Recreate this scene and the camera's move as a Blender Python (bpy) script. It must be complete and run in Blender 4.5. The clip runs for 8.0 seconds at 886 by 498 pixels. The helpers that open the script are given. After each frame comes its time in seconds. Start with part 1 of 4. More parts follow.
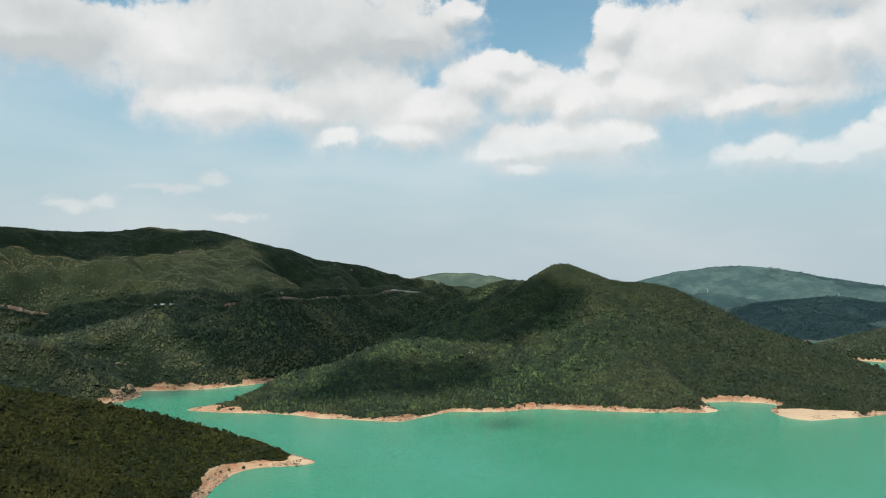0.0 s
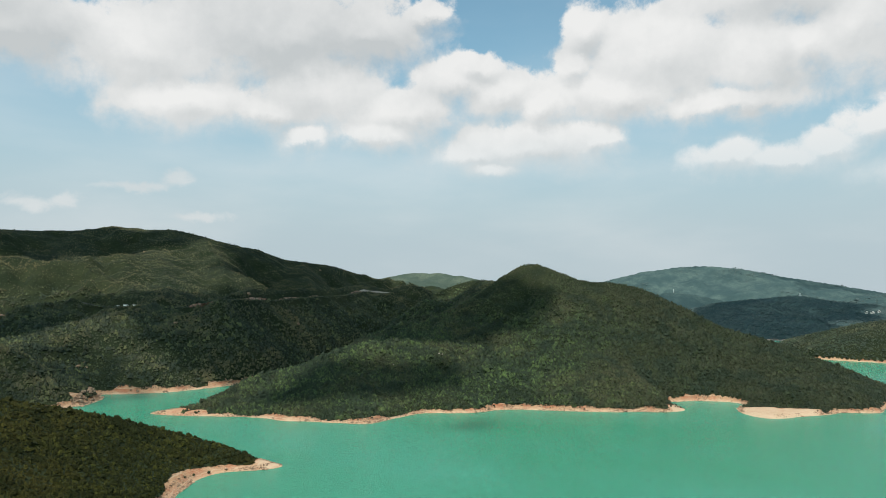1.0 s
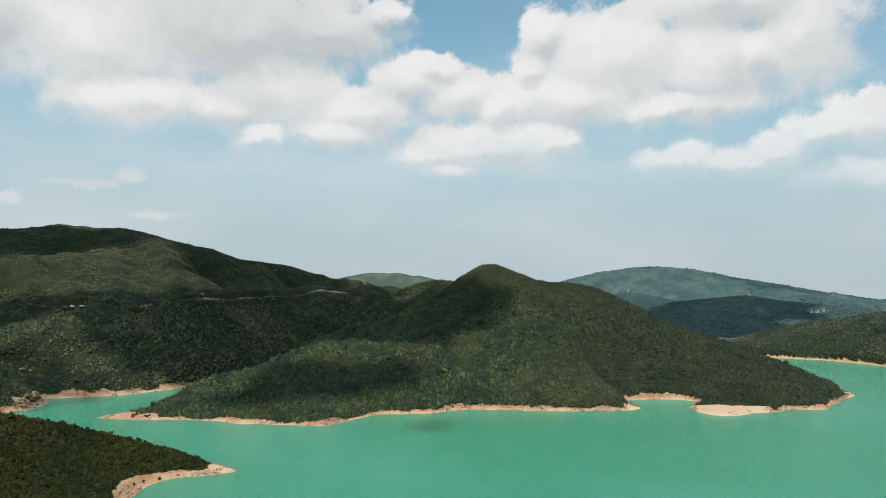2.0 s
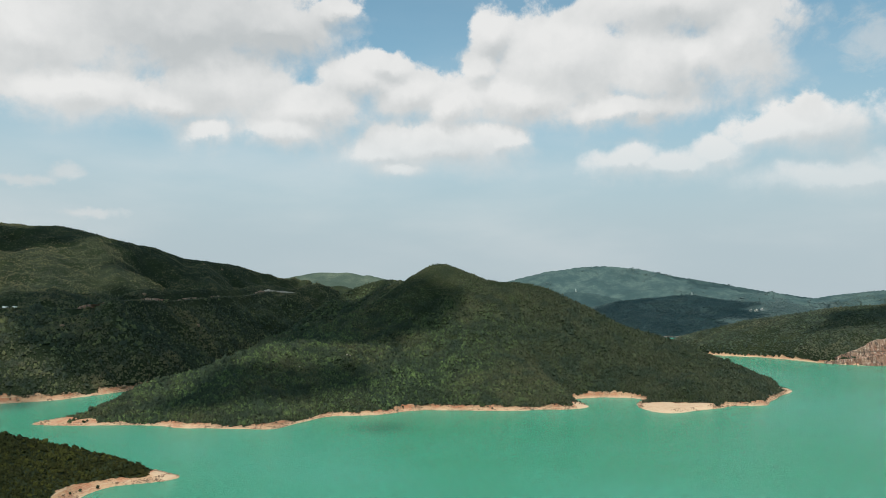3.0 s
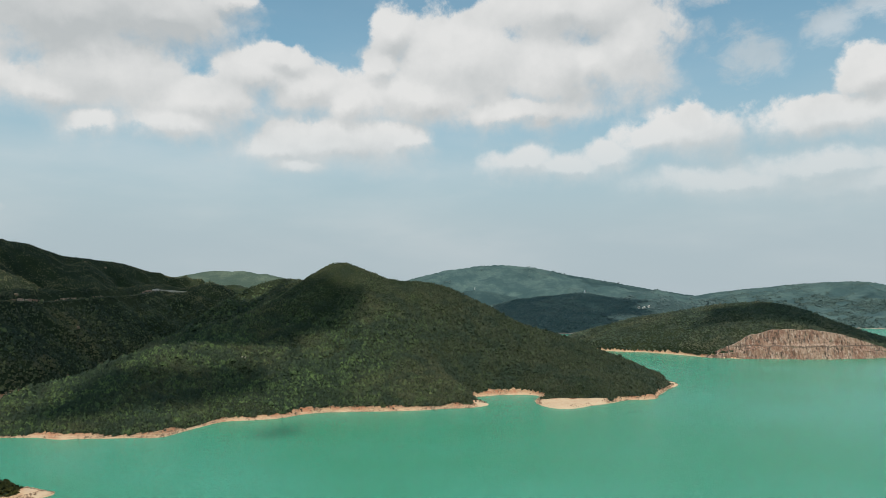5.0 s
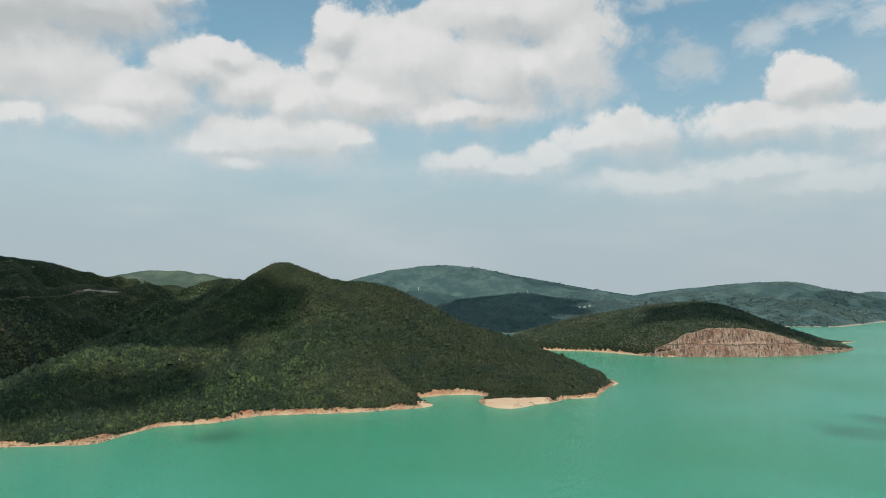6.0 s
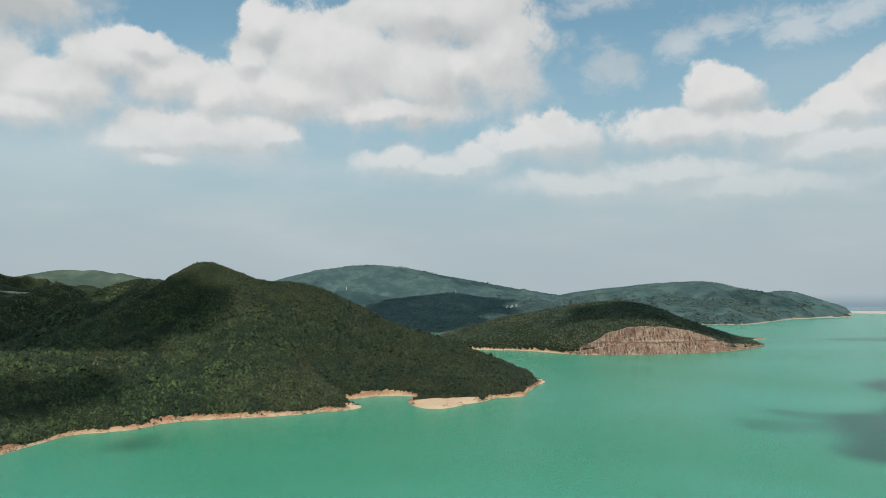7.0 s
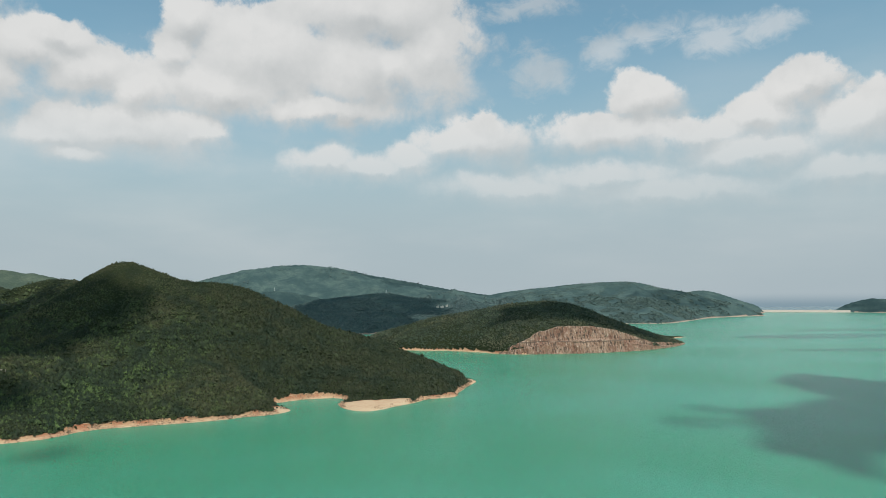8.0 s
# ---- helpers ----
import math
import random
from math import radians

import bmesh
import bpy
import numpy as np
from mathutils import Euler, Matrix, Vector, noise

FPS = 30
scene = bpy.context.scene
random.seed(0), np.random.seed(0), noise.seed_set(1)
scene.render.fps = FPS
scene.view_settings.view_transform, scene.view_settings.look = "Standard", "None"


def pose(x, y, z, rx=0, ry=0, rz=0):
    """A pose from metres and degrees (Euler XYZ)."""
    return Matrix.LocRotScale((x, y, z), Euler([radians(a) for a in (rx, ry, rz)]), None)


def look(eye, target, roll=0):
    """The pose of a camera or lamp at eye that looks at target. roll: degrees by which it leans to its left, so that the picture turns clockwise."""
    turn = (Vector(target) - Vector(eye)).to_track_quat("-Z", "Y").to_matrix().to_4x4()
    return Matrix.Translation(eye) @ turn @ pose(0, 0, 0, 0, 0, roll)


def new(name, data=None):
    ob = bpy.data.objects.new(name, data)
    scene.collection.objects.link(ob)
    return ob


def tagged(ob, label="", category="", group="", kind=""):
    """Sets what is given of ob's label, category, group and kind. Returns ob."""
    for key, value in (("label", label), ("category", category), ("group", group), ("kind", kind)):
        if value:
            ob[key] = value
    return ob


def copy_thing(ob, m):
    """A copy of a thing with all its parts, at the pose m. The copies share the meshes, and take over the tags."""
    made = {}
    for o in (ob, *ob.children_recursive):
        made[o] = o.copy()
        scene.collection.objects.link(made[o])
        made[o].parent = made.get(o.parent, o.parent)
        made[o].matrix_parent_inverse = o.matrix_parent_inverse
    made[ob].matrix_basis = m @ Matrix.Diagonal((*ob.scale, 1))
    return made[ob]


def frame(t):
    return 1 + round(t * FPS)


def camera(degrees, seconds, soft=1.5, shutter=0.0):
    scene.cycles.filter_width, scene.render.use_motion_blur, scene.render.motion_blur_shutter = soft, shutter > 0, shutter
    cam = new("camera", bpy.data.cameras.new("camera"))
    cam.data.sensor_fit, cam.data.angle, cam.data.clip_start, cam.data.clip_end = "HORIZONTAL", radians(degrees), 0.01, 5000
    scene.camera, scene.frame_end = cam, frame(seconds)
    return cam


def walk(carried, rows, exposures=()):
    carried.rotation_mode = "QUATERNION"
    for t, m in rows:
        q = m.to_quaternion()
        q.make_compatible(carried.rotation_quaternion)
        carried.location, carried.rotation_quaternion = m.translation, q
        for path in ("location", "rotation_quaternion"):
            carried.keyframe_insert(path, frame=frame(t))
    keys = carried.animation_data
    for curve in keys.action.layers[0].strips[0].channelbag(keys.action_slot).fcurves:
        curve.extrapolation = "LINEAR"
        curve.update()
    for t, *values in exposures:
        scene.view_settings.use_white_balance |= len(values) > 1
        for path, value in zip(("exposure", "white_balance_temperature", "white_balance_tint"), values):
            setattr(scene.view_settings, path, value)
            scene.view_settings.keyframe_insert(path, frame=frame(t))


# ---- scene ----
cam = camera(64.3, 8.0, soft=0.75)
# seconds, place in metres (water level is z = 0), yaw, pitch, roll in degrees
ROWS = [
    (0.0, 0.00, 0.00, 85.00, -5.117, 3.983, -0.484),
    (0.5, -0.19, 1.52, 85.10, -6.292, 3.995, -0.469),
    (1.0, -0.35, 3.05, 85.20, -7.632, 4.027, -0.414),
    (1.5, -0.47, 4.58, 85.32, -9.216, 4.026, -0.394),
    (3.0, -0.63, 9.19, 85.73, -15.140, 4.023, -0.227),
    (3.5, -0.61, 10.73, 85.88, -17.146, 3.999, -0.171),
    (4.0, -0.56, 12.27, 86.05, -19.164, 3.985, -0.085),
    (4.5, -0.46, 13.82, 86.22, -21.251, 3.942, -0.025),
    (6.0, 0.02, 18.48, 86.80, -27.871, 3.897, 0.067),
    (6.5, 0.25, 20.04, 87.01, -30.761, 3.882, 0.150),
    (7.0, 0.52, 21.60, 87.23, -33.692, 3.862, 0.227),
    (7.5, 0.82, 23.17, 87.46, -36.414, 3.849, 0.292),
    (8.0, 1.16, 24.73, 87.70, -39.351, 3.855, 0.352),
]
walk(cam, [(t, pose(x, y, z, 90 + pitch, roll, yaw)) for t, x, y, z, yaw, pitch, roll in ROWS], [(0.0, 0.0), (8.0, -0.25)])

# ---------------------------------------------------------------- light
SUN_AZ, SUN_EL = radians(198), radians(62)   # clockwise from +y, above the horizon
TO_SUN = Vector((math.sin(SUN_AZ) * math.cos(SUN_EL), math.cos(SUN_AZ) * math.cos(SUN_EL), math.sin(SUN_EL)))
sun = new("sun", bpy.data.lights.new("sun", "SUN"))
sun.data.energy, sun.data.angle, sun.data.color = 4.4, radians(0.6), (1.0, 0.94, 0.84)
sun.matrix_world = look(TO_SUN * 100, (0, 0, 0))


class Nodes:
    """A short way to write node trees."""

    def __init__(self, tree):
        self.tree = tree
        tree.nodes.clear()

    def put(self, value, socket):
        if isinstance(value, bpy.types.NodeSocket):
            self.tree.links.new(value, socket)
        elif value is not None:
            socket.default_value = value

    def node(self, kind, *values, out=0, **settings):
        n = self.tree.nodes.new("ShaderNode" + kind)
        for key, value in settings.items():
            setattr(n, key, value)
        for i, value in enumerate(values):
            self.put(value, n.inputs[i])
        return n.outputs[out] if len(n.outputs) else None

    def math(self, op, *values, clamp=False):
        return self.node("Math", *values, operation=op, use_clamp=clamp)

    def vec(self, op, *values, out=0):
        return self.node("VectorMath", *values, operation=op, out=out)

    def step(self, value, low, high, a=0.0, b=1.0):
        n = self.tree.nodes.new("ShaderNodeMapRange")
        n.interpolation_type = "SMOOTHSTEP"
        for socket, v in zip(n.inputs, (value, low, high, a, b)):
            self.put(v, socket)
        return n.outputs[0]

    def mix(self, factor, a, b, blend="MIX"):
        n = self.tree.nodes.new("ShaderNodeMix")
        n.data_type, n.blend_type = "RGBA", blend
        self.put(factor, n.inputs["Factor"])
        self.put(rgba(a), n.inputs[6])
        self.put(rgba(b), n.inputs[7])
        return n.outputs[2]

    def noise(self, vector, scale, detail=3.0, rough=0.55, warp=0.0, colour=False):
        n = self.tree.nodes.new("ShaderNodeTexNoise")
        self.put(vector, n.inputs["Vector"])
        for key, v in (("Scale", scale), ("Detail", detail), ("Roughness", rough), ("Distortion", warp)):
            n.inputs[key].default_value = v
        return n.outputs["Color" if colour else "Fac"]


def rgba(c):
    return (*c, 1.0) if isinstance(c, tuple) and len(c) == 3 else c


# clouds of the sky: azimuth, elevation, half width, half height, in degrees
LEFT_BANK = [(-25.7, 18.7, 8.3, 2.8), (-15.4, 18.4, 7.8, 3.6), (-12.4, 15.0, 6.4, 2.3), (-5.4, 20.6, 11.7, 4.6), (-2.6, 16.5, 6.9, 3.7), (-7.1, 14.7, 3.6, 1.6), (-3.5, 12.9, 2.7, 1.0), (3.9, 14.7, 5.6, 2.4), (2.1, 13.1, 3.7, 1.3), (1.0, 20.9, 6.1, 2.9), (-32.4, 16.6, 5.9, 2.8)]
MIDDLE = [(10.4, 18.2, 2.8, 1.5), (8.1, 17.1, 3.7, 2.0), (12.3, 16.2, 4.4, 2.2), (15.5, 15.2, 2.7, 1.7), (14.5, 12.4, 7.4, 2.0), (10.0, 11.8, 3.2, 1.3), (20.3, 12.9, 2.4, 1.2), (11.8, 10.4, 2.5, 0.6), (6.2, 22.8, 2.8, 1.2)]
RIGHT_BANK = [(18.9, 20.9, 2.0, 2.5), (25.1, 19.0, 7.9, 4.2), (21.7, 16.2, 6.0, 2.3), (31.8, 18.1, 4.9, 3.9), (29.0, 15.1, 6.6, 1.4), (18.2, 18.1, 1.8, 1.5), (35.5, 18.5, 3.2, 2.6), (38.5, 19.5, 4.6, 4.4), (33.5, 22.5, 8.0, 3.0)]
LOW_SMALL = [(-22.7, 6.8, 2.0, 0.6), (-20.2, 7.2, 1.1, 0.7), (-13.4, 9.0, 1.6, 0.6), (-11.3, 6.2, 2.3, 0.4), (-16.3, 8.5, 2.8, 0.4)]
WISPS = [(46.3, 22.4, 3.7, 0.9), (56.2, 20.3, 3.2, 1.3), (53.0, 19.3, 2.0, 1.4), (47.6, 17.8, 2.3, 1.9), (61.2, 19.3, 2.0, 1.3), (64.6, 19.6, 2.0, 1.1)]
FAR_RIGHT = [(42.5, 12.5, 3.7, 2.2), (39.7, 12.0, 2.8, 1.6), (29.1, 10.9, 2.8, 1.5), (32.7, 10.3, 4.6, 1.2), (36.6, 11.0, 3.0, 1.3), (56.0, 15.3, 3.2, 1.9), (52.9, 12.8, 6.6, 1.7), (60.1, 12.3, 6.1, 1.5), (64.1, 13.5, 3.5, 1.7), (66.5, 15.1, 2.6, 1.8), (70.3, 12.6, 3.1, 2.5), (63.3, 10.8, 4.7, 1.6), (52.0, 9.5, 6.6, 1.2), (44.7, 8.6, 5.5, 1.0), (69.5, 8.8, 3.5, 1.2), (58.0, 8.2, 8.3, 1.2), (77.7, 13.3, 5.8, 3.5)]

world = bpy.data.worlds.new("sky")
scene.world = world
world.use_nodes = True


def build_sky():
    n = Nodes(world.node_tree)
    way = n.node("TexCoord")
    split = n.tree.nodes.new("ShaderNodeSeparateXYZ")
    n.put(way, split.inputs[0])
    x, y, z = split.outputs
    az = n.math("MULTIPLY", n.math("ARCTAN2", x, y), 57.2958)
    el = n.math("MULTIPLY", n.math("ARCSINE", z), 57.2958)
    warp = n.vec("MULTIPLY", n.vec("SUBTRACT", n.noise(way, 8.0, 6, 0.62, colour=True), (0.5, 0.5, 0.5)), (5.0, 3.6, 0.0))
    spot = n.vec("ADD", n.node("CombineXYZ", az, el, 0.0), warp)

    def depth_in_cloud(at, blobs=LEFT_BANK + MIDDLE + RIGHT_BANK + FAR_RIGHT):
        """0 in the heart of a cloud, 1 at its edge, more outside."""
        field = None
        for u, v, ru, rv in blobs:
            d = n.vec("MULTIPLY", n.vec("SUBTRACT", at, (u, v, 0.0)), (1 / ru, 1 / rv, 0.0))
            d = n.vec("LENGTH", d, out=1)
            field = d if field is None else n.node("Math", field, d, 0.3, operation="SMOOTH_MIN")
        return field

    def billows(at):
        """Rounded heaps, low in the heart of each heap."""
        v = n.tree.nodes.new("ShaderNodeTexVoronoi")
        v.feature, v.normalize = "SMOOTH_F1", True
        n.put(at, v.inputs["Vector"])
        for key, value in (("Scale", 16.0), ("Detail", 4.0), ("Roughness", 0.55), ("Lacunarity", 2.1), ("Smoothness", 0.35)):
            v.inputs[key].default_value = value
        return n.math("MULTIPLY", v.outputs["Distance"], 1.5)

    field = depth_in_cloud(spot)
    higher = depth_in_cloud(n.vec("ADD", spot, (-0.5, 1.1, 0.0)))
    # scattered cloud goes on overhead and behind
    spread = n.step(n.noise(way, 2.2, 4, 0.6), 0.56, 0.74, 1.7, 0.5)
    beyond = n.math("MAXIMUM", n.step(el, 24.0, 32.0),
                    n.math("MULTIPLY", n.step(n.math("ABSOLUTE", n.math("SUBTRACT", az, 22.0)), 60.0, 75.0), n.step(el, 3.0, 9.0)))
    field = n.math("ADD", n.math("MULTIPLY", field, n.math("SUBTRACT", 1.0, beyond)), n.math("MULTIPLY", spread, beyond))
    fine = n.math("ADD", n.math("MULTIPLY", n.noise(way, 17.0, 9, 0.64, 0.2), 0.85), n.math("MULTIPLY", n.math("SUBTRACT", billows(way), 0.25), 0.65))
    ragged = n.math("ADD", field, n.math("MULTIPLY", n.math("SUBTRACT", fine, 0.5), 1.5))
    top = n.math("MULTIPLY", n.math("SUBTRACT", higher, field), 1.0)
    # crisp where the cloud faces the sun, soft below
    soft = n.math("ADD", n.step(top, 0.25, -0.35, 0.16, 0.46), n.step(el, 15.0, 6.0, 0.0, 0.6))
    cover = n.step(n.math("SUBTRACT", n.math("MULTIPLY", n.math("SUBTRACT", 1.02, ragged), n.math("DIVIDE", 0.5, soft)), 0.0), -0.5, 0.5)
    # torn wisps and low hazy cloudlets, thin all through
    torn = n.math("ADD", depth_in_cloud(spot, WISPS + LOW_SMALL), n.math("MULTIPLY", n.math("SUBTRACT", n.noise(n.vec("MULTIPLY", way, (1.0, 1.0, 1.6)), 24.0, 8, 0.66, 0.6), 0.5), 2.4))
    low = n.vec("ADD", way, (0.0, 0.0, 0.025))
    relief = n.math("SUBTRACT", n.noise(way, 10.0, 6, 0.55), n.noise(low, 10.0, 6, 0.55))
    broad = n.math("SUBTRACT", n.noise(way, 4.0, 3, 0.5), 0.5)
    lit = n.math("ADD", n.math("ADD", n.math("MULTIPLY", relief, 1.2), n.math("MULTIPLY", broad, 0.7)), n.math("ADD", n.step(top, -0.5, 0.4, 0.22, 0.90), n.step(el, 16.0, 8.0, 0.0, 0.3)), clamp=True)
    # the thick bank in the west stands in its own shade
    thick = depth_in_cloud(spot, [(-4.0, 20.5, 13.0, 4.5), (-25.0, 18.5, 8.0, 3.0)])
    lit = n.math("SUBTRACT", lit, n.step(thick, 1.15, 0.3, 0.0, 0.5), clamp=True)
    cloud = n.mix(lit, CLOUD_GREY, CLOUD_WHITE)
    sky = n.tree.nodes.new("ShaderNodeTexSky")
    sky.sky_type, sky.sun_disc = "NISHITA", False
    sky.sun_elevation, sky.sun_rotation, sky.dust_density, sky.altitude = SUN_EL, SUN_AZ, 2.0, 80
    clear = n.mix(1.0, n.mix(1.0, sky.outputs[0], (0.1, 0.1, 0.1), "MULTIPLY"), SKY_TINT, "MULTIPLY")
    air = n.mix(n.step(el, 22.0, 3.0, 0.0, 0.95), clear, HORIZON)
    streak = n.noise(n.vec("MULTIPLY", way, (1.0, 1.0, 3.5)), 2.6, 6, 0.5, 0.0)
    veil = n.math("MULTIPLY", n.step(streak, 0.35, 0.75, 0.0, 0.30), n.math("MULTIPLY", n.step(el, 1.0, 6.0, 0.3, 1.0), n.step(el, 20.0, 9.0, 0.25, 1.0)))
    air = n.mix(veil, air, CLOUD_WHITE)
    cover = n.math("MULTIPLY", cover, n.step(el, 4.0, 15.0, 0.22, 0.93))
    cover = n.math("MAXIMUM", cover, n.step(torn, 1.35, 0.25, 0.0, 0.5))
    full = n.mix(cover, air, cloud)
    full = n.mix(n.step(el, 0.2, -0.9), full, FAR_SEA)
    background = n.node("Background", full, 1.0)
    n.node("OutputWorld", background)


CLOUD_WHITE, CLOUD_GREY = (0.90, 0.89, 0.87), (0.58, 0.60, 0.60)
SKY_TINT, HORIZON, FAR_SEA = (1.45, 1.85, 1.58), (0.475, 0.57, 0.625), (0.27, 0.38, 0.45)
build_sky()

# ---------------------------------------------------------------- materials


def material(name):
    m = bpy.data.materials.new(name)
    m.use_nodes = True
    return m, Nodes(m.node_tree)


def finish(n, colour, roughness, bump=None, strength=0.5, distance=0.3, specular=0.3, sheen=0.0):
    b = n.tree.nodes.new("ShaderNodeBsdfPrincipled")
    n.put(rgba(colour), b.inputs["Base Color"])
    n.put(roughness, b.inputs["Roughness"])
    b.inputs["Specular IOR Level"].default_value = specular
    if bump is not None:
        k = n.tree.nodes.new("ShaderNodeBump")
        k.inputs["Strength"].default_value, k.inputs["Distance"].default_value = strength, distance
        n.put(bump, k.inputs["Height"])
        n.put(k.outputs[0], b.inputs["Normal"])
    n.node("OutputMaterial", b.outputs[0])
    return b


def place(n):
    return n.node("NewGeometry", out=0)


def foliage(name, deep, bright, dry, dryness=0.35, brown_dim_east=0.0, gloss=0.2):
    """Shrub crowns: each crown has its own green, drier in patches."""
    m, n = material(name)
    p = place(n)
    island = n.node("NewGeometry", out=8)
    c = n.mix(n.math("POWER", island, 2.3), deep, bright)
    patch = n.step(n.noise(p, 0.014, 4, 0.6), 0.5 - 0.12 + (0.35 - dryness), 0.72)
    c = n.mix(n.math("MULTIPLY", patch, 0.75), c, dry)
    split = n.tree.nodes.new("ShaderNodeSeparateXYZ")
    n.put(p, split.inputs[0])
    ridge = n.math("ADD", split.outputs[2], n.math("MULTIPLY", n.noise(p, 0.02, 5, 0.65), 70.0))
    c = n.mix(n.step(ridge, 105.0, 150.0, 0.0, 0.6), c, dry)
    c = n.mix(n.step(n.noise(p, 0.11, 6, 0.72), 0.54, 0.66, 0.0, 0.55), c, bright)
    # browner eastern flank, also darkened in colour to imitate vignetting
    east = n.math("ADD", split.outputs[0], n.math("MULTIPLY", n.noise(p, 0.016, 5, 0.65), 260.0))
    c = n.mix(n.step(east, 240.0, 440.0, 0.0, brown_dim_east), c, (0.034, 0.039, 0.019))
    c = n.mix(n.step(n.noise(p, 0.045, 6, 0.7), 0.47, 0.60, 0.0, 0.85), c, deep)
    c = n.mix(n.step(n.noise(p, 1.1, 5, 0.75), 0.42, 0.62, 0.0, 0.8), c, deep)
    c = n.mix(n.step(n.noise(p, 0.7, 4, 0.7), 0.60, 0.72, 0.0, 0.5), c, dry)
    finish(n, c, 0.62, n.noise(p, 2.2, 4, 0.75), 1.0, 0.7, gloss)
    return m


def hillside(name, soil, pale, red, under, grass, deep):
    """Ground of a hill: bare bank where the attribute says so, undergrowth elsewhere."""
    m, n = material(name)
    p = place(n)
    bare = n.tree.nodes.new("ShaderNodeAttribute")
    bare.attribute_name = "bare"
    bare = bare.outputs["Fac"]
    blotch = n.noise(p, 0.09, 5, 0.6)
    strata = n.tree.nodes.new("ShaderNodeSeparateXYZ")
    n.put(p, strata.inputs[0])
    level = n.math("ADD", strata.outputs[2], n.math("MULTIPLY", n.noise(p, 0.15, 4, 0.6), 2.6))
    bands = n.noise(n.node("CombineXYZ", 0.0, 0.0, level), 1.5, 3, 0.6)
    earth = n.mix(n.step(blotch, 0.42, 0.62), soil, red)
    earth = n.mix(n.step(bands, 0.45, 0.62, 0.0, 0.7), earth, pale)
    earth = n.mix(n.step(n.noise(p, 0.7, 5, 0.7), 0.52, 0.72, 0.0, 0.6), earth, (0.16, 0.10, 0.07))
    earth = n.mix(n.math("MULTIPLY", n.step(level, 2.6, 1.5), n.step(n.noise(p, 0.03, 3, 0.6), 0.40, 0.62, 0.15, 0.75)), earth, pale)
    earth = n.mix(n.step(n.math("ADD", bare, n.math("MULTIPLY", n.math("SUBTRACT", n.noise(p, 0.12, 5, 0.65), 0.5), 1.6)), 1.0, 1.9, 0.0, 0.85), earth, pale)
    earth = n.mix(n.step(n.noise(n.vec("MULTIPLY", p, (0.5, 1.0, 3.0)), 0.4, 6, 0.72), 0.5, 0.68, 0.0, 0.6), earth, soil)
    green = n.mix(n.step(n.noise(p, 0.011, 7, 0.68), 0.40, 0.62), under, grass)
    green = n.mix(n.step(n.noise(p, 0.045, 6, 0.7), 0.46, 0.60, 0.0, 0.6), green, under)
    green = n.mix(n.step(n.noise(p, 0.35, 5, 0.7), 0.42, 0.62, 0.0, 0.55), green, deep)
    edge = n.math("ADD", bare, n.math("MULTIPLY", n.math("SUBTRACT", n.noise(p, 0.5, 4, 0.7), 0.5), 0.5))
    c = n.mix(n.step(edge, 0.4, 0.6), green, earth)
    relief = n.math("ADD", n.noise(p, 0.25, 6, 0.7), n.math("MULTIPLY", n.noise(p, 1.2, 4, 0.7), 0.4))
    finish(n, c, 0.9, relief, 0.9, 1.2, 0.15)
    return m


def water_material(name, deep, pale):
    m, n = material(name)
    p = place(n)
    c = n.mix(n.step(n.noise(p, 0.004, 4, 0.55), 0.35, 0.68), deep, pale)
    flat = n.vec("MULTIPLY", p, (1.0, 1.6, 1.0))
    wave = n.math("ADD", n.noise(flat, 0.45, 4, 0.6), n.math("MULTIPLY", n.noise(flat, 1.6, 3, 0.6), 0.35))
    b = finish(n, c, 0.20, wave, 0.8, 0.7, 0.28)
    b.inputs["IOR"].default_value = 1.33
    return m


def rock(name):
    """Quarried volcanic rock: pinkish columns, dark joints, pale scars."""
    m, n = material(name)
    p = place(n)
    tall = n.vec("MULTIPLY", p, (1.0, 1.0, 0.16))
    split = n.tree.nodes.new("ShaderNodeSeparateXYZ")
    n.put(p, split.inputs[0])
    level = n.math("ADD", split.outputs[2], n.math("MULTIPLY", n.noise(p, 0.05, 4, 0.6), 7.0))
    c = n.mix(n.step(n.noise(p, 0.05, 5, 0.6), 0.38, 0.62), (0.23, 0.125, 0.088), (0.32, 0.210, 0.155))
    c = n.mix(n.step(n.noise(tall, 0.42, 6, 0.7), 0.50, 0.68, 0.0, 0.8), c, (0.52, 0.42, 0.35))
    c = n.mix(n.step(n.noise(tall, 0.34, 6, 0.74), 0.49, 0.41), c, (0.085, 0.060, 0.050))
    # dark wavering line at about bench height
    c = n.mix(n.step(n.math("ABSOLUTE", n.math("SUBTRACT", level, 21.0)), 1.3, 0.4, 0.0, 0.75), c, (0.10, 0.075, 0.06))
    c = n.mix(n.step(n.noise(p, 0.10, 6, 0.7), 0.60, 0.72, 0.0, 0.8), c, (0.075, 0.085, 0.045))
    finish(n, c, 0.9, n.noise(tall, 0.5, 7, 0.7), 1.0, 2.0, 0.2)
    return m


def plain(name, colour, roughness=0.7, vary=0.25, size=1.0, metal=0.0):
    m, n = material(name)
    p = place(n)
    dark = tuple(v * (1 - vary) for v in colour)
    c = n.mix(n.step(n.noise(p, size, 5, 0.65), 0.35, 0.65), dark, colour)
    b = finish(n, c, roughness, n.noise(p, size * 4, 4, 0.6), 0.3, 0.1 / size)
    b.inputs["Metallic"].default_value = metal
    return m


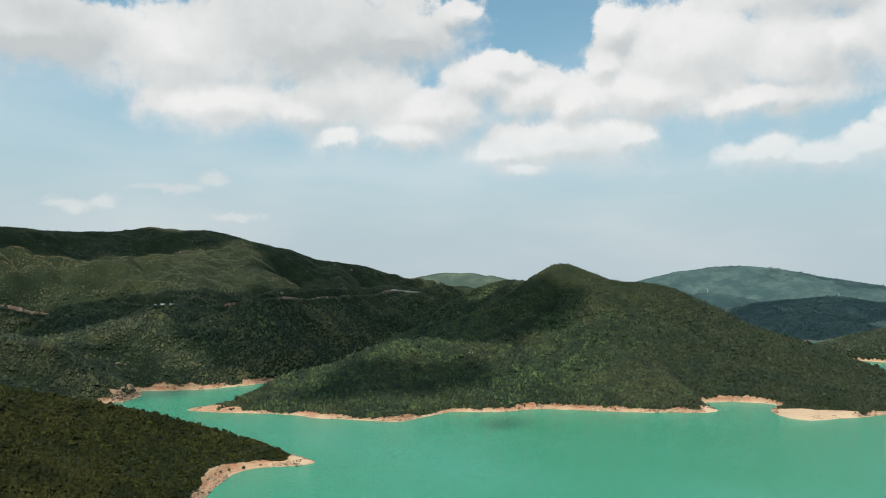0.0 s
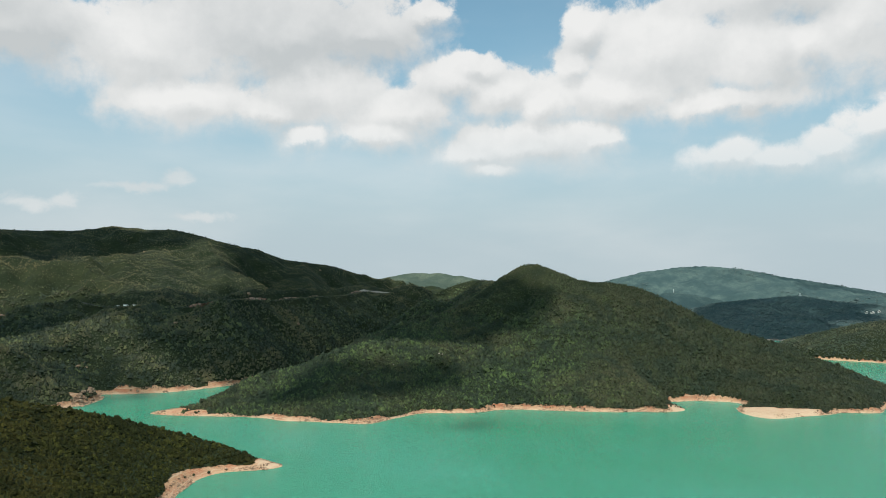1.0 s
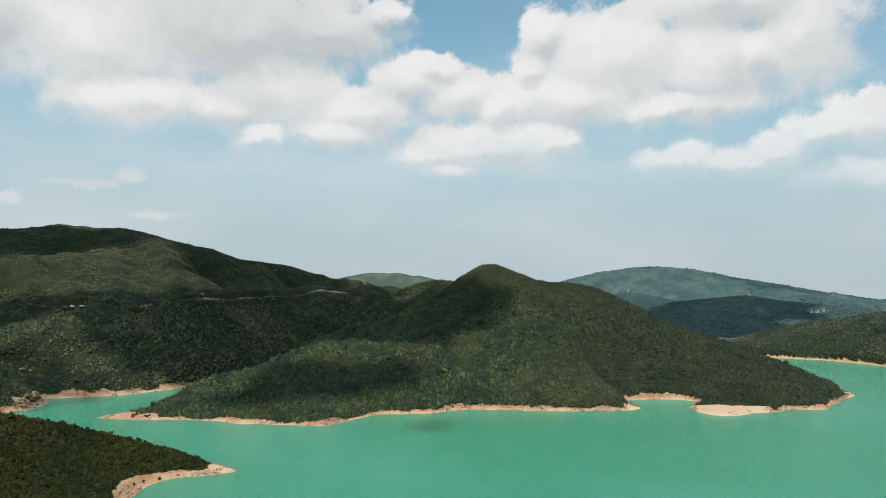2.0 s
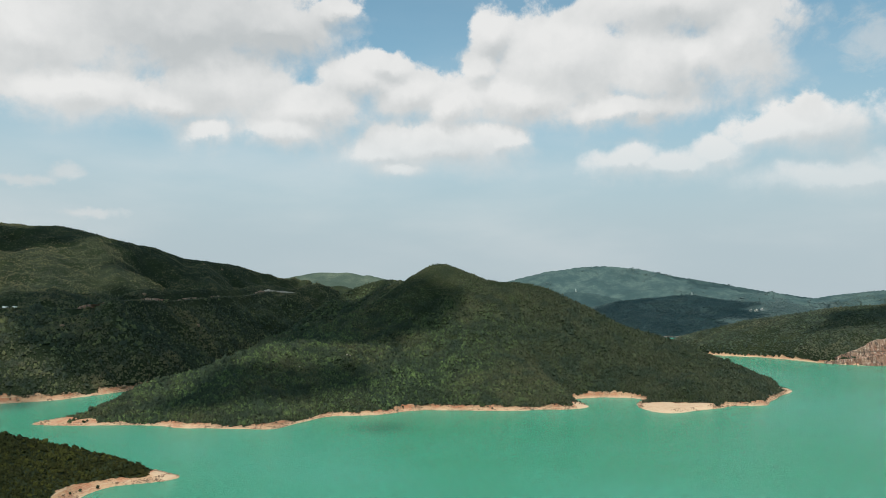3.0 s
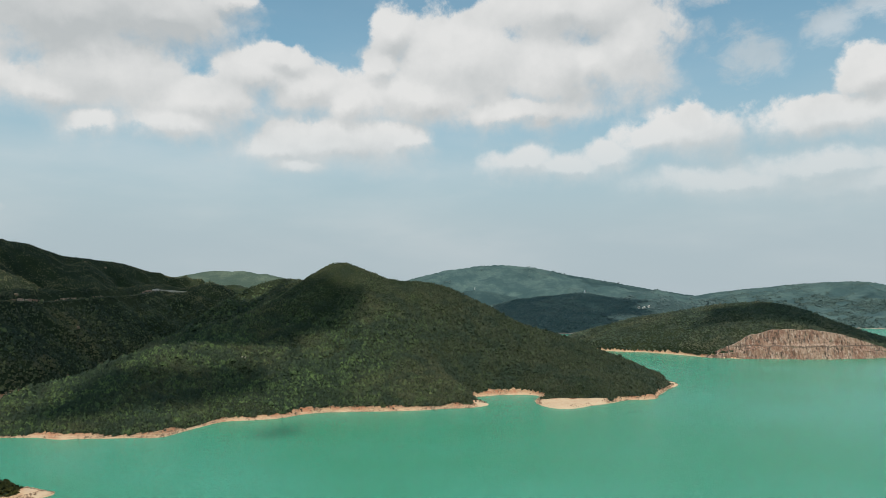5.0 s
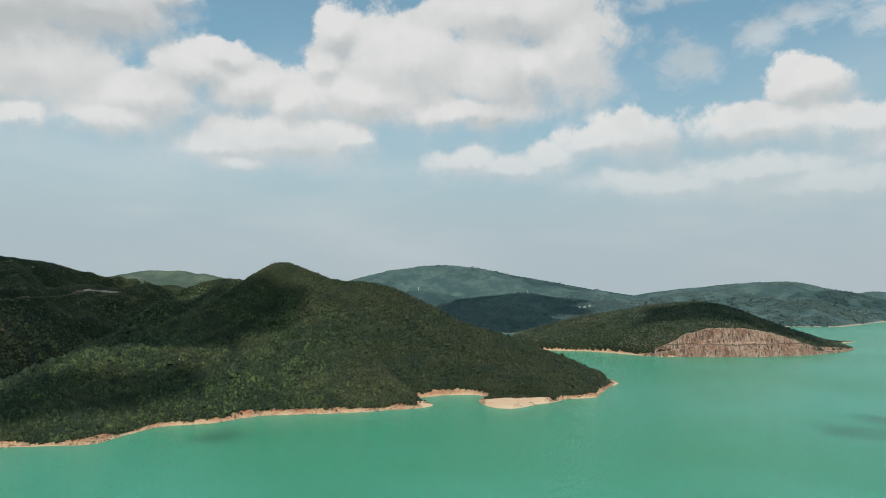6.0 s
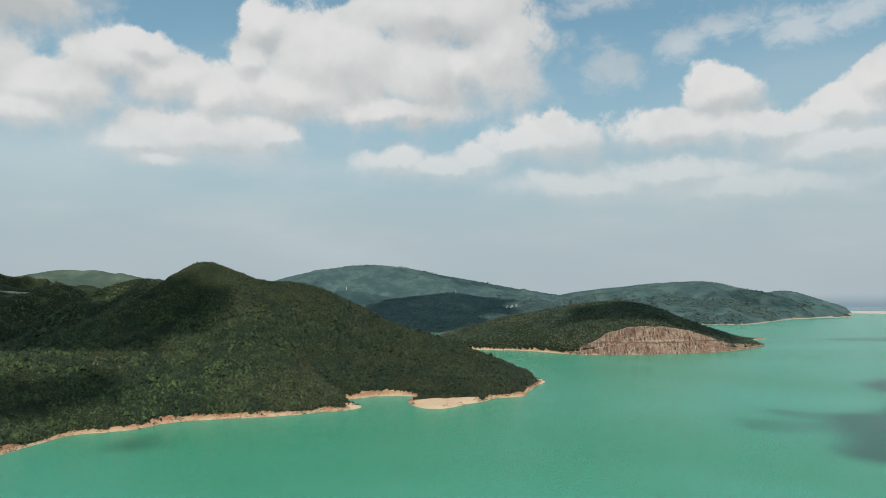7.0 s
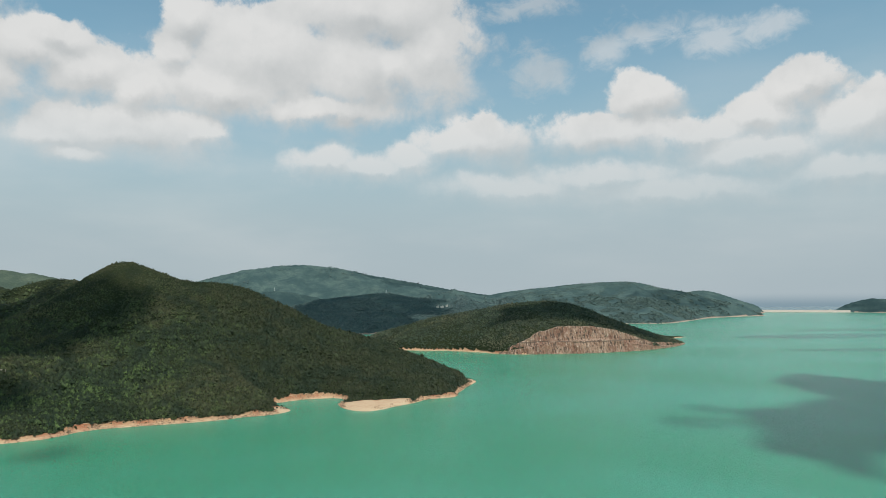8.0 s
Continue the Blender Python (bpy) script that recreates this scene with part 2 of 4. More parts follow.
M_WATER = water_material("reservoir_water", (0.034, 0.212, 0.126), (0.050, 0.246, 0.172))
M_SEA = water_material("sea_water", (0.060, 0.130, 0.165), (0.075, 0.150, 0.180))
M_GROUND = hillside("hillside_earth", (0.40, 0.235, 0.135), (0.52, 0.39, 0.27), (0.33, 0.125, 0.065), (0.014, 0.023, 0.010), (0.030, 0.038, 0.016), (0.009, 0.014, 0.006))
# distant ground: haze put into the base colours as pale, blue-grey greens
M_FAR_HAZED = hillside("far_hillside_hazed", (0.30, 0.22, 0.17), (0.38, 0.32, 0.28), (0.28, 0.18, 0.14), (0.040, 0.074, 0.076), (0.084, 0.128, 0.118), (0.026, 0.050, 0.054))
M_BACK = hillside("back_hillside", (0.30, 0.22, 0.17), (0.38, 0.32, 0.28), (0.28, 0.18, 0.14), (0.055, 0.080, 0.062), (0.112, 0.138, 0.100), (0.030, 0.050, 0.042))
M_ROCK = rock("cliff_rock")
M_STONE = plain("dam_stone", (0.46, 0.40, 0.35), 0.85, 0.25, 0.2)
M_CONCRETE = plain("pale_concrete", (0.50, 0.49, 0.46), 0.8, 0.2, 0.8)
M_WHITE = plain("white_paint", (0.78, 0.78, 0.76), 0.4, 0.08, 1.5)
M_ASPHALT = plain("asphalt", (0.06, 0.06, 0.06), 0.85, 0.2, 0.8)
M_TYRE = plain("tyre_rubber", (0.02, 0.02, 0.02), 0.8, 0.2, 3)
M_DARK_GLASS = plain("vehicle_glass", (0.02, 0.025, 0.03), 0.08, 0.1, 3)
M_STEEL = plain("galvanised_steel", (0.55, 0.56, 0.57), 0.4, 0.15, 2, 0.8)
M_BARK = plain("shrub_bark", (0.12, 0.085, 0.06), 0.9, 0.3, 6)


def vapour(name, low, high):
    """White cloud that lets part of the sun through."""
    m, n = material(name)
    white = n.node("BsdfDiffuse", rgba((0.9, 0.9, 0.9)))
    n.node("OutputMaterial", n.node("MixShader", n.step(n.noise(place(n), 0.01, 4, 0.6), 0.3, 0.7, low, high), n.node("BsdfTransparent"), white))
    return m


M_CLOUD = vapour("cloud_vapour", 0.90, 0.98)
M_HALF_CLOUD = vapour("half_cloud_vapour", 0.58, 0.74)
M_THIN_CLOUD = vapour("thin_cloud_vapour", 0.15, 0.40)
M_SHRUB = foliage("shrub_leaves", (0.018, 0.031, 0.018), (0.118, 0.176, 0.056), (0.098, 0.086, 0.040), brown_dim_east=0.8)
# shrub green with its darks lifted and slightly bluer, imitating haze over shade
M_LIFTED_SCRUB = foliage("lifted_mountain_scrub", (0.023, 0.036, 0.024), (0.125, 0.148, 0.056), (0.160, 0.130, 0.060))
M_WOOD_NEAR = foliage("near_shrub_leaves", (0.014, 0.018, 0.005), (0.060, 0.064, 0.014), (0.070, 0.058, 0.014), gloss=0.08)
M_SCRUB = foliage("far_shrub_leaves", (0.028, 0.044, 0.030), (0.095, 0.122, 0.064), (0.130, 0.112, 0.062))
# leaf colours of the next two are blued and paled to imitate haze
M_HAZED_RIDGE = foliage("hazed_ridge_woods", (0.038, 0.066, 0.062), (0.072, 0.112, 0.096), (0.085, 0.110, 0.090))
M_HAZED_WOODS = foliage("hazed_far_woods", (0.050, 0.082, 0.086), (0.078, 0.116, 0.112), (0.088, 0.118, 0.108))

# ---------------------------------------------------------------- land forms


def curve_through(points, closed, spacing):
    """Catmull-Rom curve through the points, about one sample every `spacing` metres."""
    P = np.array(points, float)
    k, out = len(P), []
    for i in range(k if closed else k - 1):
        a = P[(i - 1) % k] if closed or i > 0 else P[i]
        b, c = P[i], P[(i + 1) % k]
        d = P[(i + 2) % k] if closed or i + 2 < k else P[i + 1]
        m = max(2, int(np.linalg.norm((c - b)[:2]) / spacing))
        for s in np.arange(m) / m:
            out.append(0.5 * (2 * b + (c - a) * s + (2 * a - 5 * b + 4 * c - d) * s**2 + (3 * b - a - 3 * c + d) * s**3))
    if not closed:
        out.append(P[-1])
    return np.array(out)


def value_noise(X, Y, size, seed):
    """Smooth value noise from 0 to 1 with cells of `size` metres."""
    u, v = X / size + seed * 17.3, Y / size - seed * 9.1
    i, j = np.floor(u).astype(np.int64), np.floor(v).astype(np.int64)
    f, g = u - i, v - j
    f, g = f * f * f * (f * (f * 6 - 15) + 10), g * g * g * (g * (g * 6 - 15) + 10)

    def at(a, b):
        h = (a * 374761393 + b * 668265263 + seed * 144665) & 0x7FFFFFFF
        h = ((h ^ (h >> 13)) * 1274126177) & 0x7FFFFFFF
        return ((h ^ (h >> 16)) & 0xFFFF) / 65535.0

    return (at(i, j) * (1 - f) + at(i + 1, j) * f) * (1 - g) + (at(i, j + 1) * (1 - f) + at(i + 1, j + 1) * f) * g


def fbm(X, Y, size, seed, octaves=4, gain=0.5):
    total, amp, norm = np.zeros_like(X), 1.0, 0.0
    for o in range(octaves):
        total += amp * (value_noise(X, Y, size / 2**o, seed + o * 7) - 0.5)
        norm, amp = norm + amp, amp * gain
    return total / norm * 2


def smooth(e0, e1, v):
    s = np.clip((v - e0) / (e1 - e0), 0, 1)
    return s * s * (3 - 2 * s)


def shore_distance(X, Y, ring):
    """Distance to the closed shore line, positive on land."""
    best, inside = np.full(X.shape, 1e18), np.zeros(X.shape, bool)
    for (ax, ay), (bx, by) in zip(ring, np.roll(ring, -1, 0)):
        dx, dy = bx - ax, by - ay
        s = np.clip(((X - ax) * dx + (Y - ay) * dy) / (dx * dx + dy * dy + 1e-12), 0, 1)
        best = np.minimum(best, (X - ax - s * dx) ** 2 + (Y - ay - s * dy) ** 2)
        cross = (ay > Y) != (by > Y)
        inside ^= cross & (X < dx * (Y - ay) / (dy if abs(dy) > 1e-9 else 1e-9) + ax)
    return np.where(inside, 1, -1) * np.sqrt(best)


class Land:
    """A hill between its shore line and its ridge lines."""

    def __init__(self, shore, ridges, seed, rough=(4.0, 60.0), bank=3.2, bank_width=9.0, belly=0.85, bare=(), spacing=6.0, jag=2.5):
        self.bench = []
        self.ring = curve_through(shore, True, spacing)
        self.crests, self.reach = [curve_through(r, False, spacing * 2) for r in ridges], 12 * spacing**2
        self.seed, self.rough, self.bank, self.bank_width, self.belly, self.bare, self.jag = seed, rough, bank, bank_width, belly, bare, jag

    def height(self, X, Y):
        """Height, and how bare the ground is (1 on the bank, 0 under the shrubs)."""
        X, Y = np.asarray(X, float), np.asarray(Y, float)
        d = shore_distance(X, Y, self.ring) + self.jag * fbm(X, Y, 22, self.seed + 3, 3)
        near, weight, level = np.full(X.shape, 1e18), np.zeros(X.shape), np.zeros(X.shape)
        for crest in self.crests:
            for (ax, ay, az), (bx, by, bz) in zip(crest[:-1], crest[1:]):
                dx, dy = bx - ax, by - ay
                s = np.clip(((X - ax) * dx + (Y - ay) * dy) / (dx * dx + dy * dy + 1e-9), 0, 1)
                q = (X - ax - s * dx) ** 2 + (Y - ay - s * dy) ** 2
                near = np.minimum(near, q)
                w = 1 / (q + self.reach) ** 2
                weight += w
                level += w * (az + s * (bz - az))
        r = np.sqrt(near)
        start = self.bank_width * 0.5 + sum(1.5 * br * (1 - smooth(0.4 * br, 2.6 * br, np.hypot(X - bx, Y - by))) for bx, by, br, flat in self.bare if flat)
        inner = np.maximum(d - start, 0)
        u = inner / (inner + r + 1e-6)
        hill = np.maximum(level / weight - self.bank, 0) * u**self.belly
        amp, size = self.rough
        swell = np.minimum(smooth(5, 60, d), 1) * np.clip(hill / 30, 0.1, 1)
        folds = 0.55 * fbm(X, Y, size, self.seed, 5, 0.5) + 0.9 * (0.35 - np.abs(fbm(X, Y, size * 1.3, self.seed + 21, 5, 0.55)))
        folds = folds + 0.75 * (0.3 - np.abs(fbm(X, Y, size * 0.45, self.seed + 33, 4, 0.55)))
        hill = hill + swell * amp * folds * (0.18 + 0.82 * smooth(0, size * 0.6, r))
        width = self.bank_width * np.clip(1 + 1.1 * fbm(X, Y, 34, self.seed + 11, 4, 0.6), 0.3, 2.2)
        bank = self.bank * smooth(-1.0, 1.0, d / width * 1.6 - 0.5) * (0.8 + 0.4 * fbm(X, Y, 14, self.seed + 5, 3))
        z = np.where(d > 0, np.maximum(bank * smooth(-2, 6, d) + hill + 0.06 * d.clip(0, 12), 0.02), np.maximum(0.18 * d, -9))
        bare = 1 - smooth(0.75, 1.15, d / width)
        for bx, by, br, flat in self.bare:
            q = np.hypot(X - bx, Y - by) + 0.4 * br * fbm(X, Y, br, self.seed + 9, 3)
            bare = np.maximum(bare, (1.8 if flat is True else 1.0) * (1 - smooth(br * 0.8, br * 1.1, q)))
        for ax, ay, az, bx, by, bz in self.bench:
            dx, dy = bx - ax, by - ay
            s = np.clip(((X - ax) * dx + (Y - ay) * dy) / (dx * dx + dy * dy), 0, 1)
            q = np.hypot(X - ax - s * dx, Y - ay - s * dy)
            k = 1 - smooth(4.5, 8.0, q)
            z = z * (1 - k) + (az + s * (bz - az)) * k
            bare = np.maximum(bare, 0.45 * (1 - smooth(3.0, 4.6, q)))
        return z, bare, d

    def box(self, margin):
        return (*(self.ring.min(0) - margin), *(self.ring.max(0) + margin))


def mesh_object(name, verts, faces, mat, smooth_shade=True, attribute=None):
    """A mesh object from arrays; faces all have the same number of corners."""
    me = bpy.data.meshes.new(name)
    verts, faces = np.asarray(verts, np.float32), np.asarray(faces, np.int32)
    k = faces.shape[1]
    me.vertices.add(len(verts))
    me.vertices.foreach_set("co", verts.ravel())
    me.loops.add(faces.size)
    me.loops.foreach_set("vertex_index", faces.ravel())
    me.polygons.add(len(faces))
    me.polygons.foreach_set("loop_start", np.arange(0, faces.size, k, dtype=np.int32))
    me.polygons.foreach_set("use_smooth", np.full(len(faces), smooth_shade))
    me.update(calc_edges=True)
    if attribute is not None:
        me.attributes.new("bare", "FLOAT", "POINT").data.foreach_set("value", np.asarray(attribute, np.float32))
    me.materials.append(mat)
    return new(name, me)


def land_mesh(name, land, step, mat, box=None, margin=12):
    x0, y0, x1, y1 = box or land.box(margin)
    xs, ys = np.arange(x0, x1 + step, step), np.arange(y0, y1 + step, step)
    X, Y = np.meshgrid(xs, ys)
    Z, bare, d = land.height(X, Y)
    idx = np.arange(X.size).reshape(X.shape)
    quads = np.stack([idx[:-1, :-1], idx[:-1, 1:], idx[1:, 1:], idx[1:, :-1]], -1)
    keep = (d > -margin)
    keep = keep[:-1, :-1] | keep[:-1, 1:] | keep[1:, 1:] | keep[1:, :-1]
    quads = quads[keep]
    used, inverse = np.unique(quads.ravel(), return_inverse=True)
    verts = np.stack([X, Y, Z], -1).reshape(-1, 3)[used]
    return mesh_object(name, verts, inverse.reshape(-1, 4), mat, True, bare.ravel()[used])


def tuft(rng):
    """A ragged low crown: two broken rings of leaf sprays and a tip."""
    rings = []
    for count, z, r in ((5, -0.35, 1.0), (3, 0.45, 0.62)):
        a = (np.arange(count) + rng.uniform(-0.35, 0.35, count)) * 2 * math.pi / count
        out = r * rng.uniform(0.55, 1.35, count)
        rings.append(np.stack([np.cos(a) * out, np.sin(a) * out, z + rng.uniform(-0.3, 0.3, count)], -1))
    V = np.concatenate(rings + [np.array([[*rng.uniform(-0.3, 0.3, 2), rng.uniform(0.7, 1.15)]])])
    F, low, high = [], 5, 3
    i = j = 0
    while i < low or j < high:
        if j >= high or (i < low and (i + 1) / low <= (j + 1) / high):
            F.append((i % low, (i + 1) % low, low + j % high))
            i += 1
        else:
            F.append((i % low, low + (j + 1) % high, low + j % high))
            j += 1
    F += [(low + k, low + (k + 1) % high, low + high) for k in range(high)]
    return V, np.array(F)


def crown_shapes(level, count, seed):
    """Ragged low crowns: tufts, or icospheres without their under side, knocked about."""
    rng, shapes = np.random.default_rng(seed), []
    for _ in range(count):
        if level == 0:
            shapes.append(tuft(rng))
            continue
        bm = bmesh.new()
        bmesh.ops.create_icosphere(bm, subdivisions=level, radius=1.0)
        bmesh.ops.rotate(bm, verts=bm.verts, matrix=Euler(rng.uniform(0, 6, 3)).to_matrix())
        bmesh.ops.delete(bm, geom=[f for f in bm.faces if f.calc_center_median().z < -0.45], context="FACES")
        bm.verts.index_update()
        V = np.array([v.co for v in bm.verts])
        F = np.array([[v.index for v in f.verts] for f in bm.faces])
        V = V * rng.uniform(0.55, 1.3, (len(V), 1)) + rng.normal(0, 0.1, V.shape)
        shapes.append((V, F))
        bm.free()
    return shapes


def cover(name, land, box, spacing, size, mat, seed, level=1, tall=0.85, keep=None, min_d=0.0):
    """Shrubs side by side over the land inside the box, joined into one mesh."""
    rng = np.random.default_rng(seed)
    x0, y0, x1, y1 = box
    X, Y = np.meshgrid(np.arange(x0, x1, spacing), np.arange(y0, y1, spacing))
    X = (X + rng.uniform(-0.55, 0.55, X.shape) * spacing).ravel()
    Y = (Y + rng.uniform(-0.55, 0.55, Y.shape) * spacing).ravel()
    Z, bare, d = land.height(X, Y)
    ok = (d > min_d) & (bare + rng.uniform(-0.25, 0.25, X.shape) < 0.35)
    if keep is not None:
        ok &= keep(X, Y, Z, d)
    X, Y, Z = X[ok], Y[ok], Z[ok]
    grow = (0.75 + 0.5 * value_noise(X, Y, 30, seed + 2)) * (1 - 0.55 * smooth(60, 112, Z))
    s = size * np.minimum(rng.lognormal(0, 0.42, X.size), 2.6) * grow
    kind = rng.integers(0, 24, X.size)
    turn = rng.uniform(0, 2 * math.pi, X.size)
    verts, faces, base = [], [], 0
    for i, (V, F) in enumerate(crown_shapes(level, 24, seed)):
        w = np.flatnonzero(kind == i)
        if not len(w):
            continue
        c, sn = np.cos(turn[w])[:, None], np.sin(turn[w])[:, None]
        P = np.empty((len(w), len(V), 3), np.float32)
        P[..., 0] = (V[:, 0] * c - V[:, 1] * sn) * s[w, None] + X[w, None]
        P[..., 1] = (V[:, 0] * sn + V[:, 1] * c) * s[w, None] + Y[w, None]
        P[..., 2] = (V[:, 2] * tall + 0.25) * s[w, None] + Z[w, None]
        faces.append((F[None] + (base + np.arange(len(w)) * len(V))[:, None, None]).reshape(-1, 3))
        verts.append(P.reshape(-1, 3))
        base += len(w) * len(V)
    return mesh_object(name, np.concatenate(verts), np.concatenate(faces), mat, False)


# near headland: a wooded spur that runs down to a bare point
HEADLAND = Land(
    [(-32, 376), (-36, 369), (-47, 365), (-58, 363), (-65, 356), (-70, 342), (-72, 313), (-72, 285), (-60, 235), (-45, 180), (-60, 110), (-150, 60),
     (-330, 60), (-450, 180), (-430, 350), (-310, 430), (-200, 440), (-120, 428), (-72, 408), (-46, 390)],
    [[(-38, 376, 2.0), (-46, 377, 3.2), (-51, 378, 5.0), (-55, 380, 7.0), (-69, 381, 12.5), (-92, 377, 17.5), (-104, 369, 23.5), (-127, 354, 31.3), (-136, 344, 35.8), (-152, 326, 42.5), (-175, 285, 54), (-215, 225, 64), (-280, 170, 70)]],
    11, rough=(2.5, 40.0), bank=2.0, bank_width=5.0, bare=[(-40, 375, 8, True)], spacing=4, jag=1.6)

# the peninsula with its pointed hill
PENINSULA = Land(
    [(-141, 546), (-110, 533), (-86, 530), (-62, 523), (-43, 509), (-27, 505), (-5, 498), (14, 491), (30, 508), (48, 528), (60, 534), (77, 531), (97, 532),
     (124, 543), (155, 535), (184, 527), (215, 524), (243, 521), (262, 531), (263, 548), (264, 568), (296, 576), (324, 564), (319, 544), (305, 530), (297, 503), (306, 485),
     (340, 493), (375, 504), (406, 503), (425, 520), (460, 548), (494, 572), (490, 590), (470, 630), (450, 700), (430, 780), (400, 880), (330, 1040),
     (200, 1090), (60, 1040), (-10, 900), (-40, 780), (-60, 720), (-70, 660), (-85, 620), (-110, 580), (-135, 556)],
    [[(-128, 550, 3.5), (-101, 565, 9), (-77, 582, 21), (-51, 596, 26), (-24, 608, 33), (-10, 617, 40), (15, 625, 47), (66, 640, 47), (90, 680, 56), (104, 723, 72)],
     [(70, 705, 56), (104, 723, 72), (134, 728, 90), (153, 734, 103), (172, 735, 116), (190, 733, 126), (207, 728, 119), (238, 711, 104), (280, 690, 100.5), (322, 672, 81),
      (366, 649, 56), (403, 627, 44), (446, 601, 26), (467, 587, 13), (482, 576, 5)],
     [(190, 740, 120), (195, 830, 100), (187, 931, 110), (166, 986, 111), (134, 991, 97), (97, 945, 79), (64, 898, 57), (45, 860, 42)]],
    23, rough=(12.0, 70.0), bank=2.2, bank_width=3.8, bare=[(-130, 547, 16, 0.8), (-108, 540, 9, 0.8), (314, 502, 21, True), (342, 503, 13, True), (256, 530, 10, True), (486, 572, 7, True), (318, 567, 5, False)], spacing=5, jag=2.2)

# the mountain side with the road
MOUNTAIN = Land(
    [(-211, 582), (-205, 593), (-200, 628), (-214, 656), (-186, 658), (-158, 666), (-141, 681), (-117, 707), (-90, 740), (-60, 800), (-20, 900), (60, 1040), (200, 1100),
     (420, 1250), (620, 1500), (500, 1800), (-100, 2000), (-900, 1900), (-1300, 1400), (-1200, 900), (-700, 600), (-420, 540), (-300, 520), (-240, 556)],
    [[(-900, 950, 185), (-700, 960, 180), (-525, 1023, 180), (-483, 1099, 179), (-437, 1171, 191), (-371, 1246, 201), (-336, 1256, 201), (-261, 1222, 191), (-216, 1180, 176),
      (-140, 1242, 163), (-85, 1297, 153), (-34, 1350, 144), (31, 1400, 124), (79, 1448, 115), (130, 1494, 92), (300, 1560, 80)],
     [(-420, 640, 60), (-343, 678, 49), (-310, 694, 42), (-264, 734, 58), (-220, 769, 69), (-205, 840, 84), (-235, 950, 112), (-290, 1100, 155)],
     [(-140, 800, 84), (-120, 900, 92), (-60, 1000, 96), (0, 1150, 100), (40, 1280, 105)],
     [(-420, 1190, 186), (-405, 1080, 150), (-380, 990, 118)], [(-250, 1215, 186), (-190, 1080, 140), (-165, 980, 108)], [(-85, 1297, 150), (-70, 1180, 122), (-55, 1090, 100)]],
    37, rough=(38.0, 125.0), bank=2.6, bank_width=5.0, bare=[(-210, 600, 8, False)], spacing=12, jag=3.0)

# the headland with the quarried cliff
CLIFF_HEADLAND = Land(
    [(690, 985), (712, 940), (735, 915), (748, 868), (751, 835), (757, 797), (773, 778), (800, 757), (868, 721), (955, 700), (1040, 706), (1099, 720), (1146, 739), (1140, 765), (1180, 830),
     (1150, 950), (1050, 1100), (950, 1200), (800, 1220), (700, 1100)],
    [[(727, 1043, 29), (774, 1007, 48), (843, 949, 64), (879, 914, 74), (920, 872, 79), (946, 843, 76), (971, 813, 64), (1000, 790, 47), (1040, 765, 31), (1090, 746, 15), (1135, 742, 4)]],
    41, rough=(6.0, 90.0), bank=0.9, bank_width=1.5, spacing=8, jag=3.0, belly=0.6)

SMALL_SPIT = Land([(1150, 850), (1245, 846), (1329, 850), (1329, 858), (1240, 875), (1150, 890)], [[(1160, 868, 8), (1240, 860, 6), (1315, 854, 2.5)]], 43, rough=(1, 40), bank=1.0, bank_width=2, spacing=10)

TOWER_HILL = Land(
    [(840, 1480), (930, 1430), (1000, 1400), (1100, 1350), (1250, 1320), (1380, 1380), (1400, 1500), (1300, 1700), (1100, 1850), (900, 1900), (800, 1800)],
    [[(850, 1770, 45), (878, 1756, 52), (926, 1730, 80), (1005, 1684, 87), (1070, 1640, 95), (1106, 1619, 104), (1143, 1594, 88), (1199, 1550, 81), (1275, 1488, 78), (1360, 1420, 50)]],
    53, rough=(9.0, 130.0), bank=1.2, bank_width=3, spacing=18, belly=0.8)

MAST_SPUR = Land(
    [(780, 1760), (900, 1700), (1050, 1760), (1150, 1900), (1000, 2100), (800, 2050)],
    [[(820, 1960, 90), (862, 1930, 99), (915, 1906, 112), (970, 1880, 100), (1040, 1850, 80)]],
    59, rough=(8.0, 120.0), bank=4, bank_width=12, spacing=18)

FAR_MOUNTAIN = Land(
    [(750, 2500), (1000, 2250), (1400, 2050), (1800, 1800), (2100, 1800), (2300, 2100), (2000, 2700), (1500, 3100), (900, 3200), (600, 2900)],
    [[(860, 2790, 120), (1031, 2724, 158), (1150, 2676, 193), (1234, 2638, 212), (1348, 2581, 220), (1428, 2537, 215), (1497, 2498, 199), (1646, 2401, 172), (1700, 2363, 152), (1851, 2246, 113), (1973, 2139, 86)]],
    61, rough=(34.0, 230.0), bank=4, bank_width=14, spacing=30, belly=0.8)

BACK_HILL = Land(
    [(-200, 1700), (200, 1600), (600, 1700), (800, 2000), (500, 2300), (0, 2300)],
    [[(-50, 1900, 114), (96, 1898, 135), (134, 1895, 145), (179, 1892, 160), (240, 1885, 156), (300, 1876, 144), (420, 1850, 105)]],
    67, rough=(24.0, 120.0), bank=4, bank_width=12, spacing=25)

